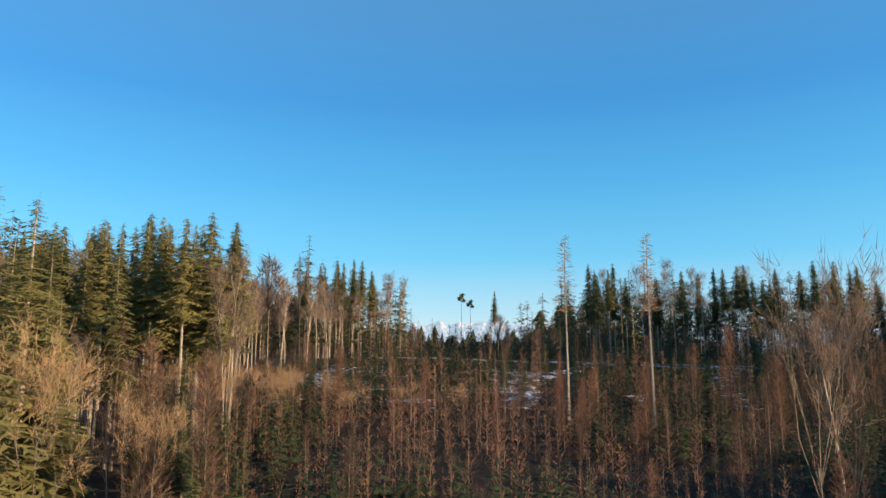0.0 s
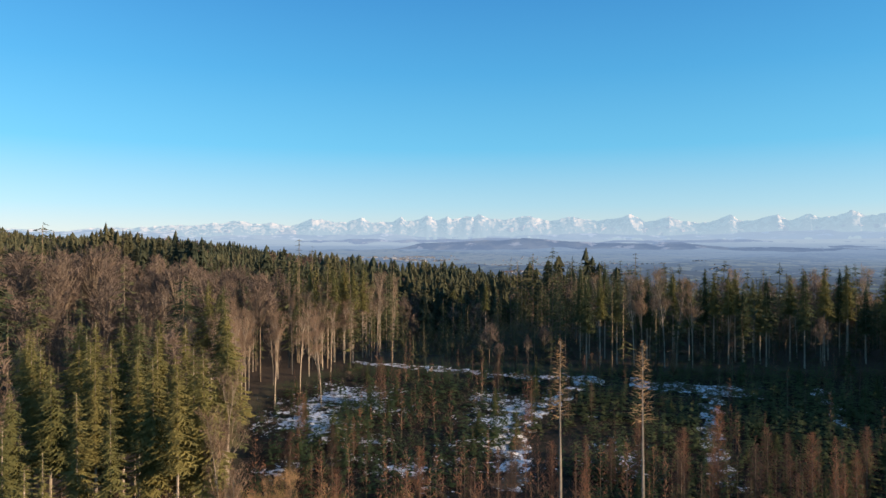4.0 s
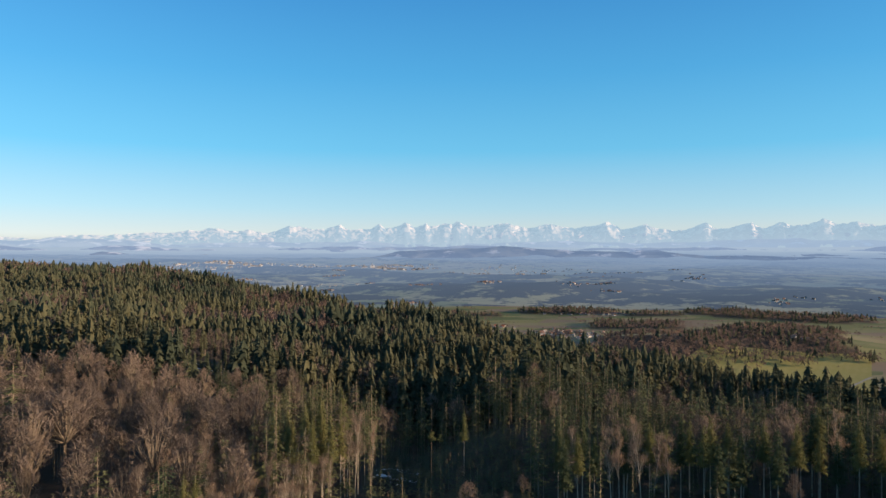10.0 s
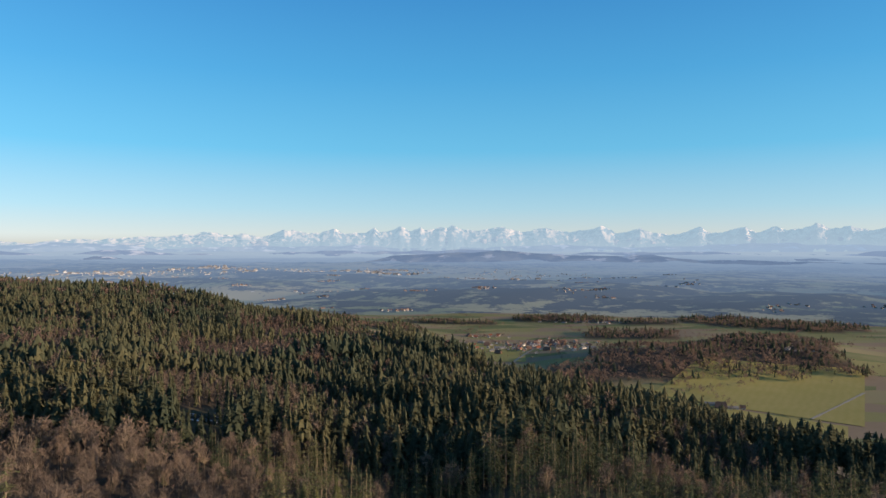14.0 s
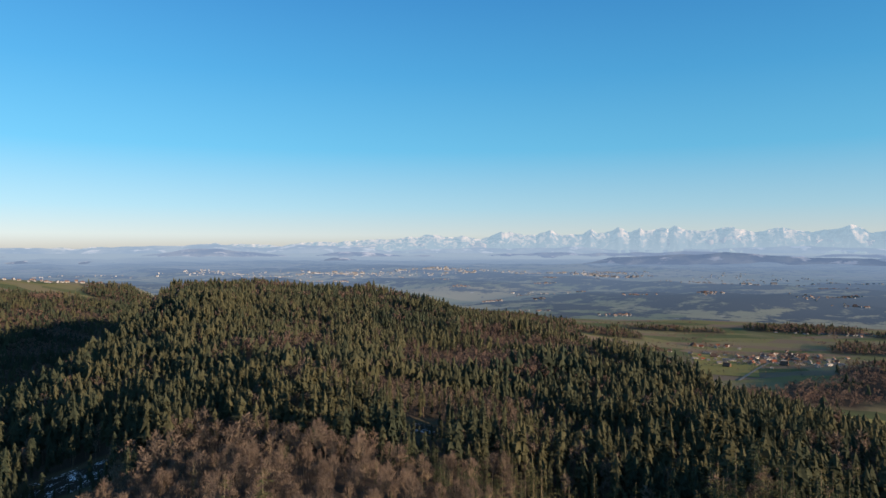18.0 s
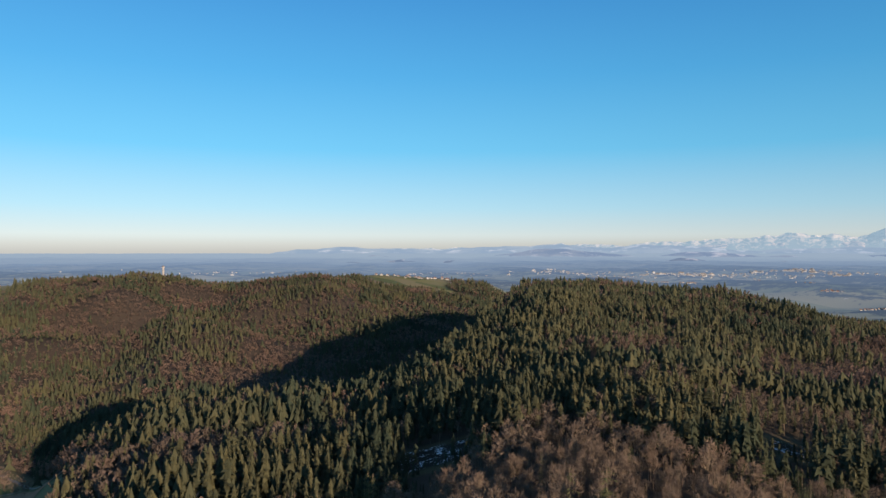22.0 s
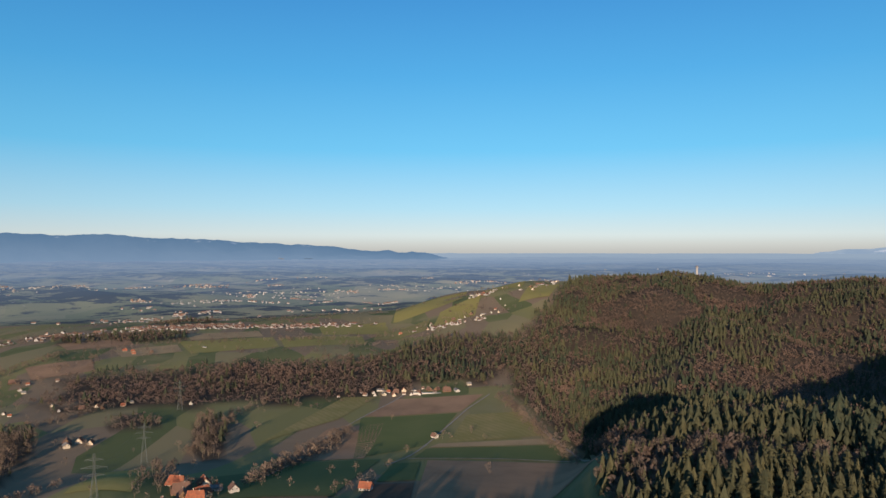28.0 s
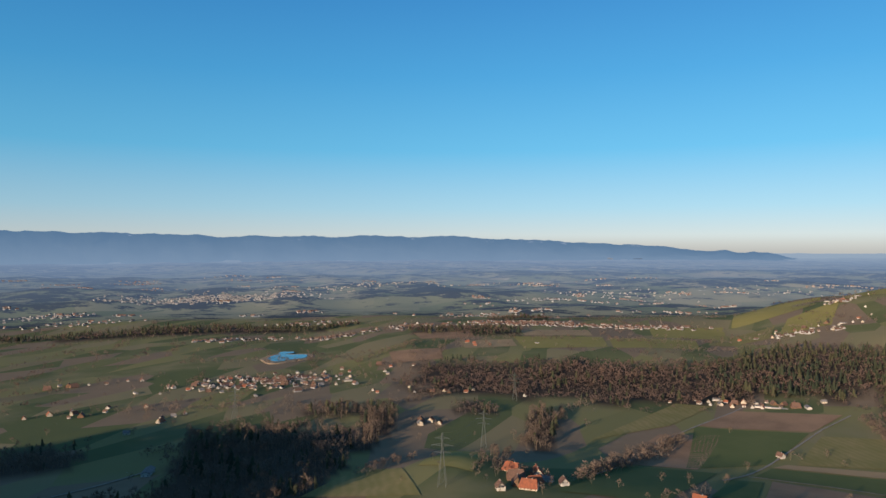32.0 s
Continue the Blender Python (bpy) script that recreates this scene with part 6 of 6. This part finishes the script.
def pylon_master():
    root = tagged(new("power_pylon"), "grey steel lattice pylon with three cross-arms", "pylon", "power pylons")
    def half(z):
        return 3.6 - 3.0 * min(z / 34, 1)
    levels = [0, 7, 13, 18, 22.5, 26.5, 30, 34, 38, 42, 46]
    corner = lambda z, k: ((half(z)) * (1, 1, -1, -1)[k % 4], (half(z)) * (1, -1, -1, 1)[k % 4], z)
    for k in range(4):
        part("leg", tri_mesh("leg", beam([corner(z, k) for z in levels], 0.12), M_STEEL), root)
    for k in range(4):
        segs = []
        for a, b in zip(levels, levels[1:]):
            segs += [(corner(a, k), corner(b, k + 1)), (corner(a, k + 1), corner(b, k)), (corner(b, k), corner(b, k + 1))]
        tagged(part("bracing", tri_mesh("bracing", rods(segs, 0.055), M_STEEL), root), "thin steel lattice", kind="stuff")
    for z, L in ((29, 7.5), (35, 9.5), (41, 6.5)):
        segs = []
        for s in (-1, 1):
            for w in (-0.5, 0.5):
                segs += [((s * 0.5, w, z), (s * L, 0, z + 0.4)), ((s * 0.5, w, z + 1.9), (s * L, 0, z + 0.5))]
            for q in (0.3, 0.55, 0.8):
                segs.append(((s * L * q, 0.3 * (1 - q), z + 0.2), (s * L * q, 0, z + 1.9 - 1.5 * q)))
        tagged(part("cross_arm", tri_mesh("cross_arm", rods(segs, 0.11), M_STEEL), root), "steel lattice cross-arm", kind="stuff")
        for s in (-1, 1):
            part("insulator", tri_mesh("insulator", stem(0.14, 0.14, 0, 1, 6, rings=2), M_PANE), root).matrix_basis = Matrix.Translation((s * L, 0, z - 1.6)) @ Matrix.Diagonal((1, 1, 2, 1))
    return root

pylon = pylon_master()
line = [at_polar(118.5, 330), at_polar(110.25, 606), at_polar(106.9, 868), at_polar(104.4, 1136), at_polar(102.6, 1500)]
head = math.degrees(math.atan2(line[2][1] - line[1][1], line[2][0] - line[1][0])) + 90
pp = [(x, y, float(ground_z(np.float64(x), np.float64(y)))) for x, y in line]
copies = [copy_thing(pylon, pose(x, y, z - 0.3, 0, 0, head)) for x, y, z in pp[1:4]]
x, y = at_polar(126.6, 1046)
pylon.matrix_basis = pose(x, y, float(ground_z(np.float64(x), np.float64(y))) - 0.3, 0, 0, head)
ca, sa = math.cos(radians(head)), math.sin(radians(head))
for off, z in ((-7.5, 27.6), (7.5, 27.6), (-9.5, 33.6), (9.5, 33.6), (-6.5, 39.6), (6.5, 39.6), (0, 46)):
    segs = []
    for a, b in zip(pp[1:3], pp[2:4]):
        for k in range(10):
            pts = []
            for q in (k / 10, (k + 1) / 10):
                pts.append((a[0] + (b[0] - a[0]) * q + ca * off, a[1] + (b[1] - a[1]) * q + sa * off, a[2] + (b[2] - a[2]) * q + z - 7 * 4 * q * (1 - q)))
            segs.append(tuple(pts))
    tagged(new("power_cable", tri_mesh("power_cable", rods(segs, 0.035), M_STEEL)), "thin overhead power cable between pylons", "cable", "power cables")

def lookout():
    x, y = at_polar(64.2, 2120)
    z = float(ground_z(np.float64(x), np.float64(y)))
    root = tagged(new("lookout_tower"), "pale concrete lookout tower above the forest ridge", "tower")
    root.location = (x, y, z - 1)
    c = plain("tower_concrete", (0.36, 0.34, 0.33), (0.26, 0.25, 0.25), 4)
    bm = bmesh.new(); bmesh.ops.create_cone(bm, cap_ends=True, segments=14, radius1=3.2, radius2=2.8, depth=38, matrix=Matrix.Translation((0, 0, 19)))
    part("shaft", done("shaft", bm, c), root)
    bm = bmesh.new(); bmesh.ops.create_cone(bm, cap_ends=True, segments=14, radius1=5, radius2=5, depth=1.2, matrix=Matrix.Translation((0, 0, 36)))
    part("platform", done("platform", bm, c), root)
    bm = bmesh.new(); bmesh.ops.create_cone(bm, cap_ends=True, segments=14, radius1=5, radius2=1.0, depth=3, matrix=Matrix.Translation((0, 0, 39.5)))
    part("roof", done("roof", bm, M_ROOFS[2]), root)
lookout()

# long white wall by the farm
x0, y0 = at_polar(86.6, 1192); x1, y1 = at_polar(80.9, 1184)
L = math.hypot(x1 - x0, y1 - y0)
bm = bmesh.new(); boxed(bm, 0, L, -3, 3, -1, 3.2)
w = tagged(new("greenhouse_row", done("greenhouse_row", bm, M_WALLS[0])), "long low white growing tunnel beside the farm", "greenhouse")
w.matrix_basis = Matrix.Translation((x0, y0, float(ground_z(np.float64(x0), np.float64(y0))))) @ Matrix.Rotation(math.atan2(y1 - y0, x1 - x0), 4, "Z")

# ---- hedges, orchard trees and garden trees ----
def along(pts, step, spread, rg):
    p = np.array([at_polar(*q) for q in pts])
    out = []
    for a, b in zip(p, p[1:]):
        n = max(2, int(np.hypot(*(b - a)) / step))
        out.append(a + (b - a) * np.linspace(0, 1, n, endpoint=False)[:, None])
    out = np.concatenate(out)
    return out + rg.normal(0, spread, out.shape)

hr = np.random.default_rng(88)
rows = [along([(98.6, 690), (96.5, 800), (93.6, 905), (91.6, 960)], 2.2, 7, hr), along([(131, 850), (128, 1010), (121, 1100)], 5, 9, hr), along([(104, 905), (101.5, 985), (100.2, 1080)], 7, 12, hr), along([(93.4, 600), (90.6, 622), (89.2, 660)], 6, 6, hr),
        along([(108.5, 640), (105.5, 660), (102, 650), (100.5, 610)], 9, 7, hr), along([(117, 1380), (112, 1530), (108, 1740)], 8, 14, hr), along([(140, 2080), (128, 2150), (117, 2050)], 9, 14, hr),
        along([(98, 2500), (90, 2350), (86, 2250)], 12, 16, hr), along([(-20, 1200), (-22, 1240), (-25, 1135)], 8, 6, hr), along([(79, 1160), (77.4, 1000), (75.6, 900)], 6, 3, hr)]
for va, vd, ha, hd, count, _ in VILLAGES:
    n = int(count * 2.2) + 5
    rows.append(polar(va + ha * hr.normal(0, 0.75, n), vd + hd * hr.normal(0, 0.9, n)))
for az0, d0, az1, d1, step in ((99.5, 640, 95.2, 790, 3.5), (95.2, 790, 91.8, 950, 3.5), (104, 880, 100.5, 1060, 3), (101, 1060, 97.5, 1170, 5), (113, 760, 117, 700, 4), (118, 1050, 109, 1180, 4), (133, 900, 120, 1000, 4),
                               (135, 1150, 122, 1120, 8), (117, 1480, 112, 1700, 6), (112, 1700, 104, 1800, 9), (130, 1600, 118, 1560, 9), (126, 1900, 112, 2050, 8), (98, 1750, 88, 1820, 8), (92, 1600, 84, 1750, 7), (107, 700, 103, 640, 4), (79.5, 1140, 76.5, 960, 4), (76.5, 960, 72.6, 760, 4)):
    rows.append(along([(az0, d0), (az1, d1)], step * 0.62, 5, hr))
rows.append(polar(hr.uniform(76, 142, 300), np.sqrt(hr.uniform(620 ** 2, 2400 ** 2, 300))))
rows.append(polar(hr.uniform(-33, 4, 60), np.sqrt(hr.uniform(1250 ** 2, 2400 ** 2, 60))))
rows.append(np.array([at_polar(84.0, 905), at_polar(86.9, 836), at_polar(88.2, 748), at_polar(113.6, 640), at_polar(111.0, 700), at_polar(100.2, 640), at_polar(91, 700), at_polar(93, 690)]))
allp = np.concatenate(rows)
house_xy = np.array(taken)
free = np.array([np.min(np.hypot(house_xy[:, 0] - a, house_xy[:, 1] - b)) > 11 for a, b in allp])
allp = allp[free]
forest("hedge_trees", allp[:, 0], allp[:, 1], hr.uniform(6, 14, len(allp)), [vase(490 + k, 34, 0.36, 0.16, 0.030, 8, 0.2) for k in range(3)], [M_BEECH, M_BARK], "bare hedges, orchard and garden trees")

# field trees and hedgerows in the far valley
def valley_rows(az0, az1, d0, d1, lines, seed):
    rg = np.random.default_rng(seed)
    out = []
    for _ in range(lines):
        c = np.array(at_polar(rg.uniform(az0, az1), math.sqrt(rg.uniform(d0 ** 2, d1 ** 2))))
        a = 0.5 + rg.choice([0, 1.57]) + rg.normal(0, 0.25)
        n = int(rg.integers(3, 30))
        t = np.cumsum(rg.uniform(5, 16, n))[:, None] - 5.0 * n
        out.append(c + t * np.array([[math.cos(a), math.sin(a)]]) + rg.normal(0, 5, (n, 2)))
    return np.concatenate(out)

vrow = np.concatenate([valley_rows(77, 143, 1150, 2500, 120, 5), valley_rows(-34, 6, 1250, 2500, 60, 6)])
az_v, d_v = azd(vrow[:, 0], vrow[:, 1])
keep = (wood_at(vrow[:, 0], vrow[:, 1]) < 0.3) & (d_v < 2550) & (np.array([np.min(np.hypot(house_xy[:, 0] - a, house_xy[:, 1] - b)) for a, b in vrow]) > 12)
vrow = vrow[keep]
forest("field_trees", vrow[:, 0], vrow[:, 1], hr.uniform(4, 13, len(vrow)), [vase(600 + k, 14, 0.38, 0.12, 0.06, 6, 0.3, False) for k in range(3)], [M_CROWNS, M_BARK], "bare field trees and hedgerows")
